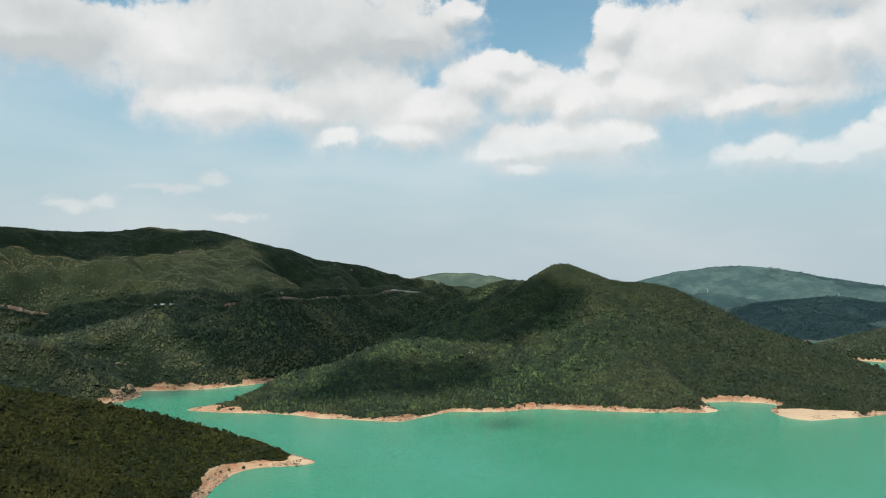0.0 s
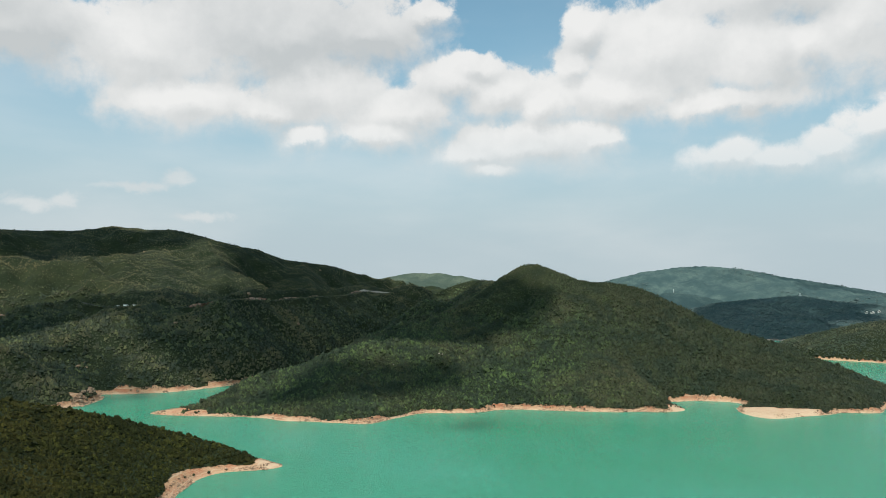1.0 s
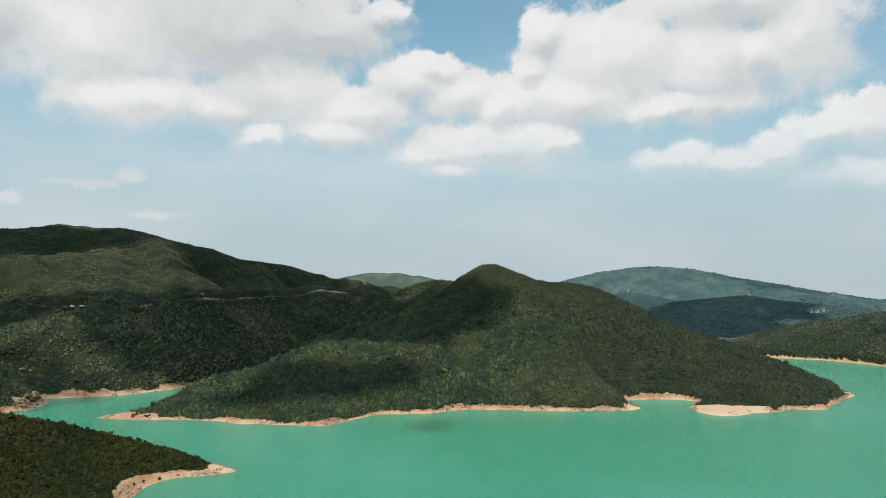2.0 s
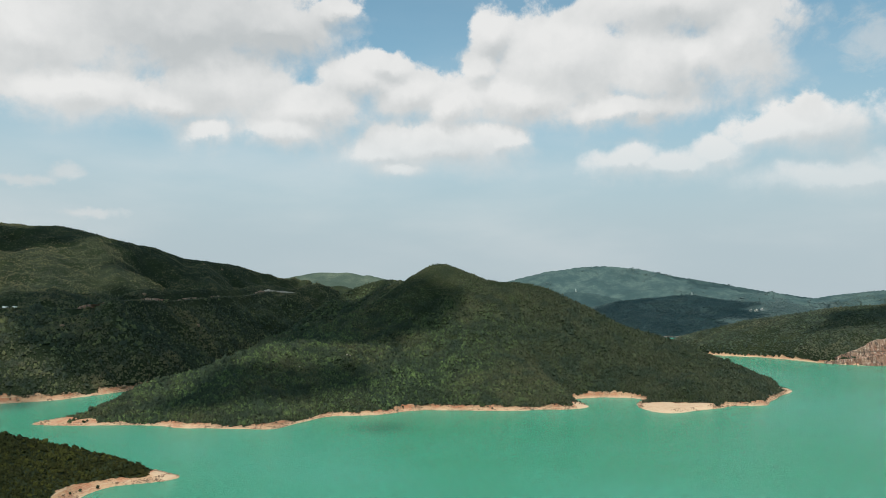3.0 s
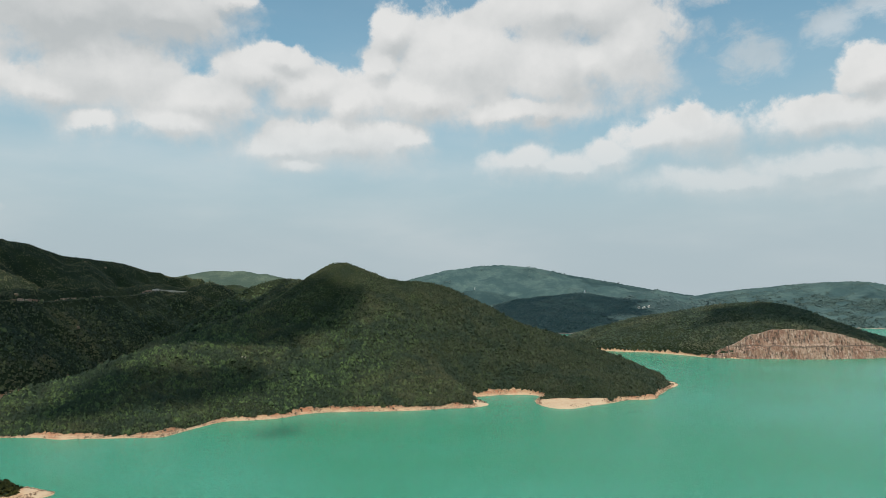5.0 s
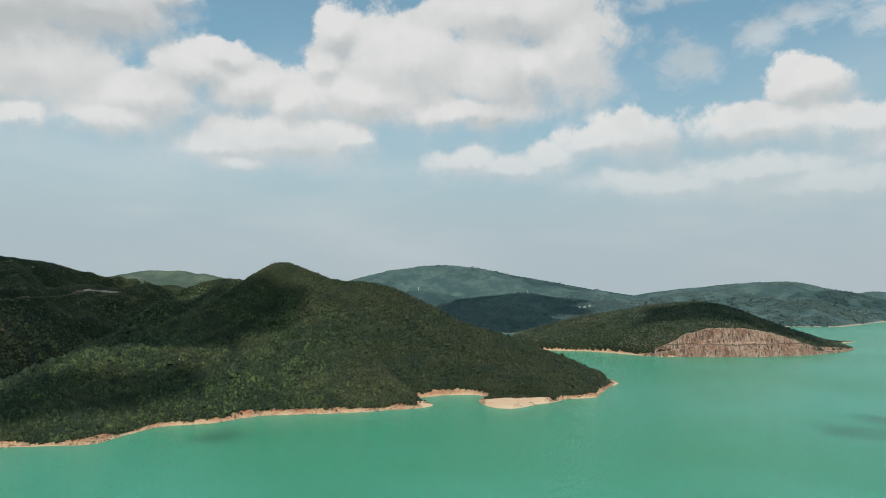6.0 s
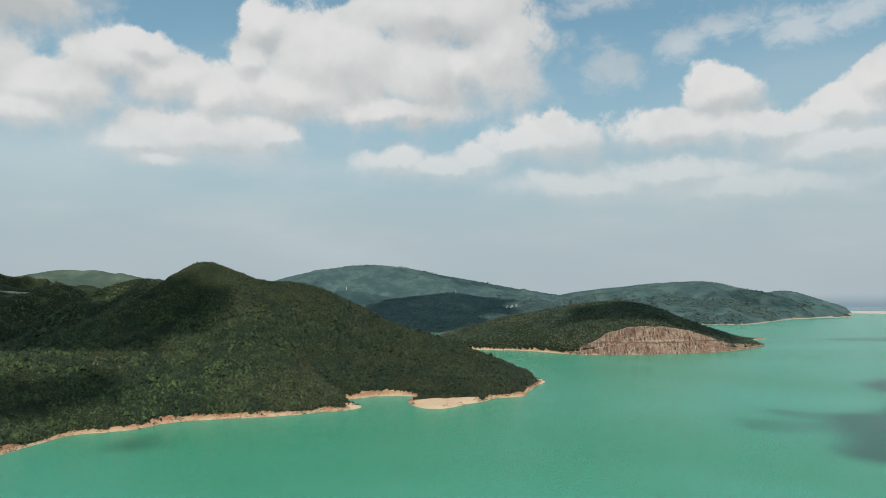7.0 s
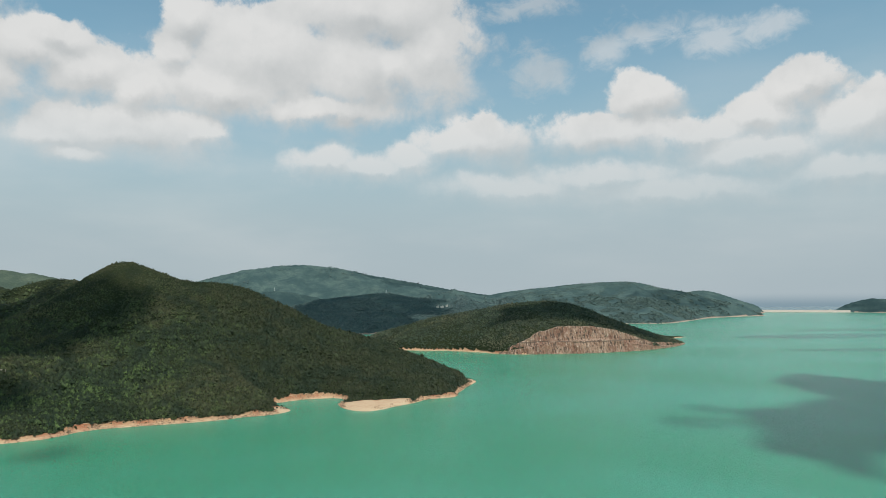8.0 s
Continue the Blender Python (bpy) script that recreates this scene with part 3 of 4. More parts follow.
EAST_RIDGE = Land(
    [(1780, 1450), (1866, 1343), (1910, 1292), (2024, 1305), (2300, 1400), (2501, 1461), (2682, 1468), (2897, 1455), (2905, 1490), (2800, 1700), (2650, 2000), (2400, 2400), (1800, 2500), (1600, 2100), (1700, 1700)],
    [[(1900, 2330, 80), (2038, 2224, 88), (2107, 2157, 109), (2190, 2073, 120), (2283, 1968, 133), (2384, 1842, 146), (2425, 1788, 149), (2451, 1751, 145), (2489, 1697, 116), (2535, 1625, 104), (2697, 1571, 68), (2820, 1500, 28)],
     [(2425, 1788, 149), (2300, 1650, 90), (2150, 1500, 60), (2000, 1400, 35)]],
    71, rough=(22.0, 200.0), bank=1.5, bank_width=2.2, spacing=25)

CONE_HILL = Land(
    [(2900, 1800), (3100, 1650), (3320, 1660), (3400, 1760), (3400, 2000), (3200, 2200), (2900, 2150)],
    [[(3100, 2050, 80), (3151, 1966, 93), (3169, 1936, 112), (3185, 1909, 118), (3211, 1864, 104), (3260, 1776, 65), (3310, 1690, 22)]],
    73, rough=(8.0, 120.0), bank=1.5, bank_width=3, spacing=25)

DAM_HILL = Land(
    [(3620, 1470), (3640, 1420), (3660, 1330), (3640, 1180), (3700, 1000), (3950, 1000), (4000, 1250), (3900, 1450), (3720, 1500)],
    [[(3690, 1440, 18), (3760, 1395, 56), (3775, 1350, 74), (3792, 1300, 61), (3810, 1200, 60), (3820, 1080, 50)]],
    79, rough=(8.0, 100.0), bank=1.5, bank_width=3, spacing=25)

# the road that is cut into the mountain side
ROAD = curve_through([(-520, 772), (-440, 800), (-400, 826), (-345, 850), (-287, 838), (-250, 819), (-210, 806), (-175, 810), (-145, 815), (-126, 842), (-92, 920), (-56, 983), (-27, 1048), (7, 1130), (47, 1235), (76, 1280), (106, 1350), (150, 1440)], False, 14.0)
road_z = MOUNTAIN.height(ROAD[:, 0], ROAD[:, 1])[0]
for _ in range(3):
    road_z[1:-1] = (road_z[:-2] + road_z[1:-1] * 2 + road_z[2:]) / 4
k = int(np.argmin(np.hypot(ROAD[:, 0] - 47, ROAD[:, 1] - 1235)))
road_z[k:] = np.minimum(road_z[k:], road_z[k])
MOUNTAIN.bench = [(*a, za, *b, zb) for a, za, b, zb in zip(ROAD[:-1], road_z[:-1], ROAD[1:], road_z[1:])]

# ---------------------------------------------------------------- water and hills
water = mesh_object("water", [(-7000, -7000, 0), (9000, -7000, 0), (9000, 9000, 0), (-7000, 9000, 0)], [(0, 1, 2, 3)], M_WATER, False)
tagged(water, "turquoise green turbid reservoir water with fine ripples", "water", kind="structure")

sea = mesh_object("sea", [(3520, 1790, 0.05), (3650, 1415, 0.05), (3900, 700, 0.05), (9000, -2500, 0.05), (9000, 7000, 0.05), (3500, 2600, 0.05)], [(0, 1, 2, 3, 4, 5)], M_SEA, False)
tagged(sea, "hazy grey-blue open sea beyond the dam", "sea", kind="structure")

LABELS = [
    ("near_headland", HEADLAND, 2.0, M_GROUND, "wooded headland with a bare tan earth point in the water", "headland"),
    ("peninsula_hill", PENINSULA, 2.2, M_GROUND, "pointed scrub-covered hill on a peninsula with a tan shore band", "hill"),
    ("mountain_side", MOUNTAIN, 5.5, M_GROUND, "long scrub-covered mountain side above the reservoir inlet", "mountain"),
    ("cliff_headland", CLIFF_HEADLAND, 3.4, M_GROUND, "rounded headland with scrub above a quarried rock cliff", "headland"),
    ("small_spit", SMALL_SPIT, 5.0, M_GROUND, "low dark spit of land behind the cliff headland", "spit"),
    ("tower_hill", TOWER_HILL, 9.0, M_FAR_HAZED, "dark wooded hill with a small white tower on top", "hill"),
    ("mast_spur", MAST_SPUR, 12.0, M_FAR_HAZED, "wooded spur carrying a white mast", "hill"),
    ("far_mountain", FAR_MOUNTAIN, 13.0, M_FAR_HAZED, "broad hazy green mountain in the far distance", "mountain"),
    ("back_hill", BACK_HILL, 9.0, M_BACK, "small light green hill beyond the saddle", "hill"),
    ("east_ridge", EAST_RIDGE, 11.0, M_FAR_HAZED, "long green ridge with a pale shore at its foot", "hill"),
    ("cone_hill", CONE_HILL, 12.0, M_FAR_HAZED, "small cone-shaped hill next to the dam", "hill"),
    ("dam_hill", DAM_HILL, 14.0, M_FAR_HAZED, "dark rounded hill at the end of the dam", "hill"),
]
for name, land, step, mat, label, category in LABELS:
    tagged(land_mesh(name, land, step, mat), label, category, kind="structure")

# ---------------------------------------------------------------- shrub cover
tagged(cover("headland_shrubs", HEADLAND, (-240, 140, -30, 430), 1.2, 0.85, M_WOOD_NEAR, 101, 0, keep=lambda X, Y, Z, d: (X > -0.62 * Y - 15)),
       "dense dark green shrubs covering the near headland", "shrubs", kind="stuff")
tagged(cover("peninsula_shrubs", PENINSULA, (-145, 480, 500, 765), 1.28, 1.0, M_SHRUB, 103, 0, 1.1),
       "dense green shrubs covering the peninsula hill", "shrubs", kind="stuff")
tagged(cover("peninsula_back_shrubs", PENINSULA, (-60, 765, 460, 1100), 2.9, 1.75, M_SHRUB, 104, 0),
       "green shrubs on the ridge behind the pointed hill", "shrubs", kind="stuff")
tagged(cover("mountain_shrubs", MOUNTAIN, (-560, 540, 150, 1500), 2.3, 1.25, M_LIFTED_SCRUB, 105, 0, 1.0, keep=lambda X, Y, Z, d: (X > -0.62 * Y) & (Y < 1300 + np.minimum(X + 371, 0) * 1.4 + np.maximum(X + 216, 0) * 0.7)),
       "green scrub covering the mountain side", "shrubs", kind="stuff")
M_DRY_GRASS = foliage("dry_grass", (0.10, 0.085, 0.035), (0.19, 0.155, 0.07), (0.22, 0.17, 0.085))
tagged(cover("dry_grass", MOUNTAIN, (-470, 835, -330, 980), 2.2, 1.0, M_DRY_GRASS, 106, 0, 1.3, keep=lambda X, Y, Z, d: value_noise(X, Y, 60, 5) > 0.62),
       "straw-coloured dry grass on the open mountain slope", "grass", kind="stuff")
tagged(cover("cliff_headland_shrubs", CLIFF_HEADLAND, (680, 690, 1190, 1230), 2.5, 1.2, M_SCRUB, 107, 0),
       "olive scrub covering the headland above the cliff", "shrubs", kind="stuff")
tagged(cover("tower_hill_shrubs", TOWER_HILL, (800, 1380, 1400, 1900), 3.8, 1.9, M_HAZED_WOODS, 109, 0, 0.6),
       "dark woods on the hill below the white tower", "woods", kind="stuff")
tagged(cover("east_ridge_woods", EAST_RIDGE, (1780, 1290, 2900, 2100), 7.0, 3.2, M_HAZED_RIDGE, 110, 0, 0.6, keep=lambda X, Y, Z, d: value_noise(X, Y, 70, 12) + 0.5 * value_noise(X, Y, 22, 13) > 0.62),
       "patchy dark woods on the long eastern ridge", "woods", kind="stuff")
tagged(cover("far_mountain_woods", FAR_MOUNTAIN, (750, 1850, 2100, 2760), 10.0, 4.6, M_HAZED_WOODS, 111, 0, 0.6, keep=lambda X, Y, Z, d: value_noise(X, Y, 110, 14) + 0.5 * value_noise(X, Y, 30, 15) > 0.78),
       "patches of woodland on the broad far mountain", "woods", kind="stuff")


# ---------------------------------------------------------------- cloud shadows: unseen cumulus placed between sun and land
CLOUD_BASE = 1900.0


def cumulus(x, y, z, rx, ry, turn, seed, mat):
    """A flattened lumpy cloud whose shadow falls round (x, y, z)."""
    bm = bmesh.new()
    bmesh.ops.create_icosphere(bm, subdivisions=5, radius=1.0)
    for v in bm.verts:
        w = v.co.copy()
        ragged = noise.fractal(Vector((w.x * 1.9, w.y * 1.9, seed * 7.7)), 0.7, 2.1, 6)
        side = 1 + 0.5 * ragged
        v.co = Vector((w.x * rx * side, w.y * ry * side, w.z * (26 if w.z < 0 else 60) * (0.8 + 0.3 * ragged)))
    me = bpy.data.meshes.new("cloud")
    bm.to_mesh(me)
    bm.free()
    me.polygons.foreach_set("use_smooth", [True] * len(me.polygons))
    me.materials.append(mat)
    ob = new("cloud", me)
    spot = Vector((x, y, z)) + TO_SUN * ((CLOUD_BASE - z) / TO_SUN.z)
    ob.matrix_world = pose(*spot, 0, 0, turn)
    return tagged(ob, "unseen white cumulus cloud placed high overhead to shade the land", "cloud", group="clouds overhead")


DENSE = [
    (102, 704, 70, 90, 76, 25),
    (14, 565, 22, 76, 33, 10), (-480, 1040, 150, 190, 75, 38), (-90, 1225, 140, 130, 80, 35),
    (938, 803, 55, 135, 46, -32),
    (735, 330, 0, 75, 32, 20), (628, 228, 0, 172, 58, 23), (458, 212, 0, 72, 28, 20), (500, 262, 0, 45, 16, 25),
    (-330, 762, 45, 48, 28, 0), (-330, 1190, 180, 190, 60, 30), (110, 905, 70, 85, 55, 35), (-112, 1112, 125, 95, 45, 40),
]
# half clear: lifts the shade on the slopes beneath, in place of haze
HALF = [(955, 1560, 60, 235, 180, -35), (-235, 812, 75, 150, 48, 5), (-115, 765, 25, 80, 78, 10), (-35, 925, 60, 150, 112, 30), (30, 1190, 100, 170, 190, -15)]
# added thin clouds: dim slopes and water, weak shade far off imitates haze
THIN = [
    (1050, 772, 30, 80, 22, -30), (3780, 1320, 50, 150, 120, -70), (900, 1900, 100, 160, 100, -30), (1800, 2300, 120, 260, 110, -35),
    (2480, 1585, 70, 230, 60, -20), (452, 286, 0, 30, 10, -42), (506, 309, 0, 14, 9, -42), (1590, 645, 0, 210, 55, -32), (1470, 679, 0, 95, 30, -45), (1214, 462, 0, 95, 24, -44),
    (1900, 680, 0, 190, 40, -40), (-285, 610, 45, 110, 60, 20), (85, 475, 0, 14, 5, 5),
]
for i, (x, y, z, rx, ry, turn) in enumerate(DENSE + HALF + THIN):
    cumulus(x, y, z, rx, ry, turn, i + 1, M_CLOUD if i < len(DENSE) else M_HALF_CLOUD if i < len(DENSE + HALF) else M_THIN_CLOUD)

# ---------------------------------------------------------------- the quarried cliff


def part(name, verts, faces, mat, parent, label="", smooth_shade=False):
    ob = mesh_object(name, verts, faces, mat, smooth_shade)
    ob.parent = parent
    if label:
        tagged(ob, label)
    return ob


def sheet(rows):
    """Quads between the rows of a grid of points (rows, columns, 3)."""
    rows = np.asarray(rows)
    a, b = rows.shape[:2]
    idx = np.arange(a * b).reshape(a, b)
    return rows.reshape(-1, 3), np.stack([idx[:-1, :-1], idx[:-1, 1:], idx[1:, 1:], idx[1:, :-1]], -1).reshape(-1, 4)


def cliff_face():
    line = curve_through([(757, 815), (757, 797), (773, 778), (800, 757), (868, 721), (955, 700), (1040, 706), (1099, 720), (1146, 739)], False, 1.3)
    step = np.diff(line, axis=0, append=line[-1:] * 2 - line[-2:-1])
    run = np.concatenate([[0], np.cumsum(np.hypot(*step[:-1].T))])
    s = run / run[-1]
    inward = np.stack([-step[:, 1], step[:, 0]], -1) / np.hypot(step[:, 0], step[:, 1])[:, None]
    tall = np.interp(s, [0, 0.05, 0.10, 0.16, 0.24, 0.36, 0.47, 0.56, 0.66, 0.8, 1], [3, 9, 18, 31, 39, 40, 34, 22, 11, 7, 3])
    tall = tall * (1 + 0.10 * fbm(run, run * 0, 40, 5, 3)) + 0.8 * fbm(run, run * 0, 6, 8, 3)
    rows = []
    levels = np.concatenate([[-0.08], np.linspace(0, 1, 38)])
    for v in levels:
        z = tall * v
        back = z * 0.36 + 4.2 * smooth(0.47, 0.53, v + 0.10 * fbm(run, run * 0, 60, 3, 3)) - 3.0
        columns = fbm(run + 3 * v, z * 0.16 + 40, 7, 21, 4, 0.6) * 3.6 + fbm(run, z, 3.2, 27, 3) * 1.1 + fbm(run, z * 0.6, 32, 25, 3) * 3.0
        xy = line + inward * (back + columns * smooth(0, 8, tall))[:, None]
        rows.append(np.stack([xy[:, 0], xy[:, 1], z], -1))
    for more, drop in ((6, 0.5), (16, -2), (34, -6)):
        last = rows[len(levels) - 1]
        top = last.copy()
        top[:, :2] += inward * more * smooth(0, 20, tall)[:, None]
        top[:, 2] = last[:, 2] + np.where(tall > 6, drop, drop - 4)
        rows.append(top)
    face = mesh_object("rock_cliff", *sheet(np.array(rows)), M_ROCK, False)
    return tagged(face, "pinkish quarried rock cliff with a bench line above the water", "cliff", kind="structure")


cliff_face()

# ---------------------------------------------------------------- the dam
A_END, B_END = Vector((3425, 1905, 0)), Vector((3650, 1405, 0))


def dam():
    whole = tagged(new("dam"), "long pale rock-faced embankment dam between two hills", "dam")
    along = (B_END - A_END).normalized()
    out = Vector((along.y, -along.x, 0)) * (1 if along.y < 0 else -1)   # towards the reservoir
    if out.x > 0:
        out = -out

    def prism(name, outline, mat, label=""):
        k = len(outline)
        ring = [[tuple(end + out * o + Vector((0, 0, z))) for o, z in outline] for end in (A_END, B_END)]
        verts = ring[0] + ring[1]
        faces = [(i, (i + 1) % k, k + (i + 1) % k, k + i) for i in range(k)]
        return part(name, verts, faces, mat, whole, label)

    prism("embankment", [(26, -6), (7, 10), (-7, 10), (-30, -6)], M_STONE, "pale rock-fill embankment")
    prism("roadway", [(6.5, 10.0), (6.5, 10.15), (-6.5, 10.15), (-6.5, 10.0)], M_CONCRETE)
    for o in (6.6, -7.2):
        prism("parapet", [(o, 10), (o, 11.2), (o + 0.6, 11.2), (o + 0.6, 10)], M_CONCRETE)
    length = (B_END - A_END).length
    hut = A_END + along * (length - 85) + Vector((0, 0, 10))
    v = [(x, y, z) for z in (0, 5) for x, y in ((-4, -4), (4, -4), (4, 4), (-4, 4))]
    part("valve_house", [tuple(hut + Vector(p)) for p in v], [(0, 1, 5, 4), (1, 2, 6, 5), (2, 3, 7, 6), (3, 0, 4, 7), (4, 5, 6, 7), (3, 2, 1, 0)], M_CONCRETE, whole, "small grey valve house on the crest")


dam()


# ---------------------------------------------------------------- the road, its cuttings and the vans
def ribbon(line, z, width, lift):
    step = np.gradient(line, axis=0)
    side = np.stack([-step[:, 1], step[:, 0]], -1) / np.hypot(step[:, 0], step[:, 1])[:, None]
    return [np.column_stack([line + side * o, z + lift]) for o in (-width / 2, 0, width / 2)]


tagged(mesh_object("road", *sheet(np.array(ribbon(ROAD, road_z, 6.4, 0.12))), M_ASPHALT, True), "narrow grey asphalt road cut into the mountain side", "road", kind="structure")


def cutting(i0, i1, height, mat, label, name, seed):
    """A rough face along the uphill side of the road, from one road point to another."""
    line = curve_through([tuple(p) for p in ROAD[i0:i1]], False, 2.0)
    t = np.linspace(0, 1, len(line))
    base = np.interp(t, np.linspace(0, 1, i1 - i0), road_z[i0:i1])
    step = np.gradient(line, axis=0)
    side = np.stack([-step[:, 1], step[:, 0]], -1) / np.hypot(step[:, 0], step[:, 1])[:, None]
    up = MOUNTAIN.height(*(line + side * 12).T)[0] > MOUNTAIN.height(*(line - side * 12).T)[0]
    side = np.where(up[:, None], side, -side)
    run = t * len(line) * 2.0
    tall = height * np.clip(np.sin(math.pi * t), 0, 1) ** 0.35 * (1 + 0.5 * fbm(run, run * 0 + seed, 12, seed, 4))
    rows = []
    for v in np.linspace(-0.1, 1, 9):
        rough = fbm(run, np.full(len(run), v * tall.max()), 3.0, seed + 4, 3) * 0.7
        rows.append(np.column_stack([line + side * (3.8 + 0.35 * tall * max(v, 0) + rough)[:, None], base + tall * v]))
    back = rows[-1].copy()
    back[:, :2] += side * 5
    rows.append(back)
    return tagged(mesh_object(name, *sheet(np.array(rows)), mat, False), label, "rock cutting", kind="structure")


n_road = len(ROAD)


def road_index(x, y):
    return int(np.argmin(np.hypot(ROAD[:, 0] - x, ROAD[:, 1] - y)))


for i, (a, b, h) in enumerate([((-440, 800), (-388, 832), 4.5), ((-170, 811), (-142, 818), 3.6), ((-122, 852), (-96, 912), 3.4), ((-84, 934), (-72, 955), 2.0), ((-55, 992), (-44, 1015), 2.0), ((8, 1125), (25, 1165), 2.2)]):
    cutting(road_index(*a), road_index(*b) + 2, h, M_ROCK, "pale broken rock face above the mountain road", "rock_cutting", 60 + i)
cutting(road_index(26, 1170), road_index(84, 1290) + 1, 4.0, M_STONE, "pale concrete retaining wall along the mountain road", "retaining_wall", 70)


def solid(bm_build):
    """Vertices and faces of a bmesh that bm_build fills, as one triangle mesh."""
    bm = bmesh.new()
    bm_build(bm)
    bmesh.ops.triangulate(bm, faces=bm.faces)
    bm.verts.index_update()
    out = np.array([v.co for v in bm.verts]), np.array([[v.index for v in f.verts] for f in bm.faces])
    bm.free()
    return out


def block(x, y, z, sx, sy, sz, bevel=0.0, taper=1.0):
    def fill(bm):
        bmesh.ops.create_cube(bm, size=1.0)
        for v in bm.verts:
            k = taper if v.co.z > 0 else 1.0
            v.co = Vector((v.co.x * sx * k + x, v.co.y * sy * k + y, v.co.z * sz + z))
        if bevel:
            bmesh.ops.bevel(bm, geom=bm.edges[:], offset=bevel, segments=2, affect="EDGES")
    return solid(fill)


def tube(x, y, z, r0, r1, height, sides=14, axis="Z"):
    def fill(bm):
        bmesh.ops.create_cone(bm, cap_ends=True, segments=sides, radius1=r0, radius2=r1, depth=height)
        if axis == "Y":
            bmesh.ops.rotate(bm, verts=bm.verts, matrix=Matrix.Rotation(radians(90), 3, "X"))
        bmesh.ops.translate(bm, verts=bm.verts, vec=(x, y, z))
    return solid(fill)


def van():
    whole = tagged(new("van"), "white panel van parked beside the mountain road", "van", group="parked vans")
    part("body", *block(0, 0, 1.25, 5.2, 1.95, 1.75, 0.18), M_WHITE, whole)
    part("bonnet", *block(2.75, 0, 0.85, 0.7, 1.85, 0.75, 0.14), M_WHITE, whole)
    part("windscreen", *block(2.56, 0, 1.62, 0.12, 1.6, 0.6, 0.03), M_DARK_GLASS, whole, "dark glass windscreen")
    for y in (-0.95, 0.95):
        part("side_window", *block(1.65, y, 1.6, 1.1, 0.1, 0.5, 0.03), M_DARK_GLASS, whole, "dark glass side window")
    for x in (-1.7, 1.9):
        for y in (-0.85, 0.85):
            wheel = part("wheel", *tube(x, y, 0.36, 0.36, 0.36, 0.26, 16, "Y"), M_TYRE, whole, "black rubber wheel")
            part("rim", *tube(x, y * 1.16, 0.36, 0.2, 0.18, 0.05, 12, "Y"), M_STEEL, wheel)
    return whole


def on_road(x, y):
    i = min(road_index(x, y), n_road - 2)
    d = ROAD[i + 1] - ROAD[i]
    return math.degrees(math.atan2(d[1], d[0])), road_z[i] + 0.12


first_van = van()
turn, z = on_road(-251, 819)
first_van.matrix_world = pose(-251, 818, z, 0, 0, turn)
for x, y in ((-241, 814.5), (-231, 811.5)):
    turn, z = on_road(x, y)
    copy_thing(first_van, pose(x, y, z, 0, 0, turn))

# ---------------------------------------------------------------- far landmarks
def lookout(x, y):
    z = float(TOWER_HILL.height(np.array([x]), np.array([y]))[0][0])
    whole = tagged(new("lookout_tower"), "small white domed tower on a wooded hilltop", "tower")
    part("base", *block(0, 0, 0.6, 9, 8, 3.2, 0.2), M_CONCRETE, whole)
    part("shaft", *tube(0, 0, 5.5, 2.6, 2.3, 7.5, 18), M_WHITE, whole)
    part("gallery", *tube(0, 0, 9.4, 3.2, 3.2, 0.5, 18), M_CONCRETE, whole)

    def half_ball(bm):
        bmesh.ops.create_uvsphere(bm, u_segments=18, v_segments=10, radius=2.7)
        for v in bm.verts:
            v.co.z = max(v.co.z, -0.4) + 10.0
    part("dome", *solid(half_ball), M_WHITE, whole, "white dome")
    part("door", *block(-1.0, -2.5, 2.9, 1.0, 0.5, 2.1), M_STEEL, whole)
    whole.matrix_world = pose(x, y, z) @ Matrix.Diagonal((0.6, 0.6, 0.6, 1))


def mast(x, y):
    z = float(MAST_SPUR.height(np.array([x]), np.array([y]))[0][0])
    whole = tagged(new("mast"), "white steel mast with a panel on a wooded spur", "mast")
    part("footing", *block(0, 0, 0.2, 6, 6, 2.4, 0.2), M_CONCRETE, whole)
    for i in range(4):
        a, b = (1.5 if i % 2 else -1.5), (1.5 if i > 1 else -1.5)

        def leg(bm, a=a, b=b):
            bmesh.ops.create_cone(bm, cap_ends=True, segments=6, radius1=0.3, radius2=0.22, depth=13)
            for v in bm.verts:
                k = 1 - 0.75 * (v.co.z + 6.5) / 13
                v.co = Vector((v.co.x + a * k, v.co.y + b * k, v.co.z + 7.5))
        part("leg", *solid(leg), M_WHITE, whole)
    for zz in (4, 7.5, 11):
        k = 3.2 * (1 - 0.75 * (zz - 1) / 13)
        part("brace", *block(0, 0, zz, k, k, 0.3), M_WHITE, whole)
    part("panel", *block(0.3, -0.8, 12.2, 2.6, 0.4, 4.2, 0.1), M_WHITE, whole, "white antenna panel")
    whole.matrix_world = pose(x, y, z) @ Matrix.Diagonal((0.55, 0.55, 0.6, 1))


lookout(1106, 1617)
mast(915, 1904)


def house(width, depth, storeys):
    whole = tagged(new("village_house"), "small pale grey flat-roofed house among the trees", "house", group="hillside houses")
    h = 3.0 * storeys
    part("wall", *block(0, 0, h / 2 - 1.0, width, depth, h + 2), M_CONCRETE, whole)
    part("roof", *block(0, 0, h + 0.15, width + 0.5, depth + 0.5, 0.3), M_CONCRETE, whole, "grey concrete roof slab")
    part("stair_house", *block(width * 0.2, 0, h + 1.2, 2.6, 2.6, 2.0), M_CONCRETE, whole)
    for f in range(storeys):
        for x in np.linspace(-width / 2 + 1.6, width / 2 - 1.6, 3):
            part("window", *block(float(x), -depth / 2 - 0.02, 1.6 + 3 * f, 1.3, 0.12, 1.2), M_DARK_GLASS, whole, "dark window")
    return whole


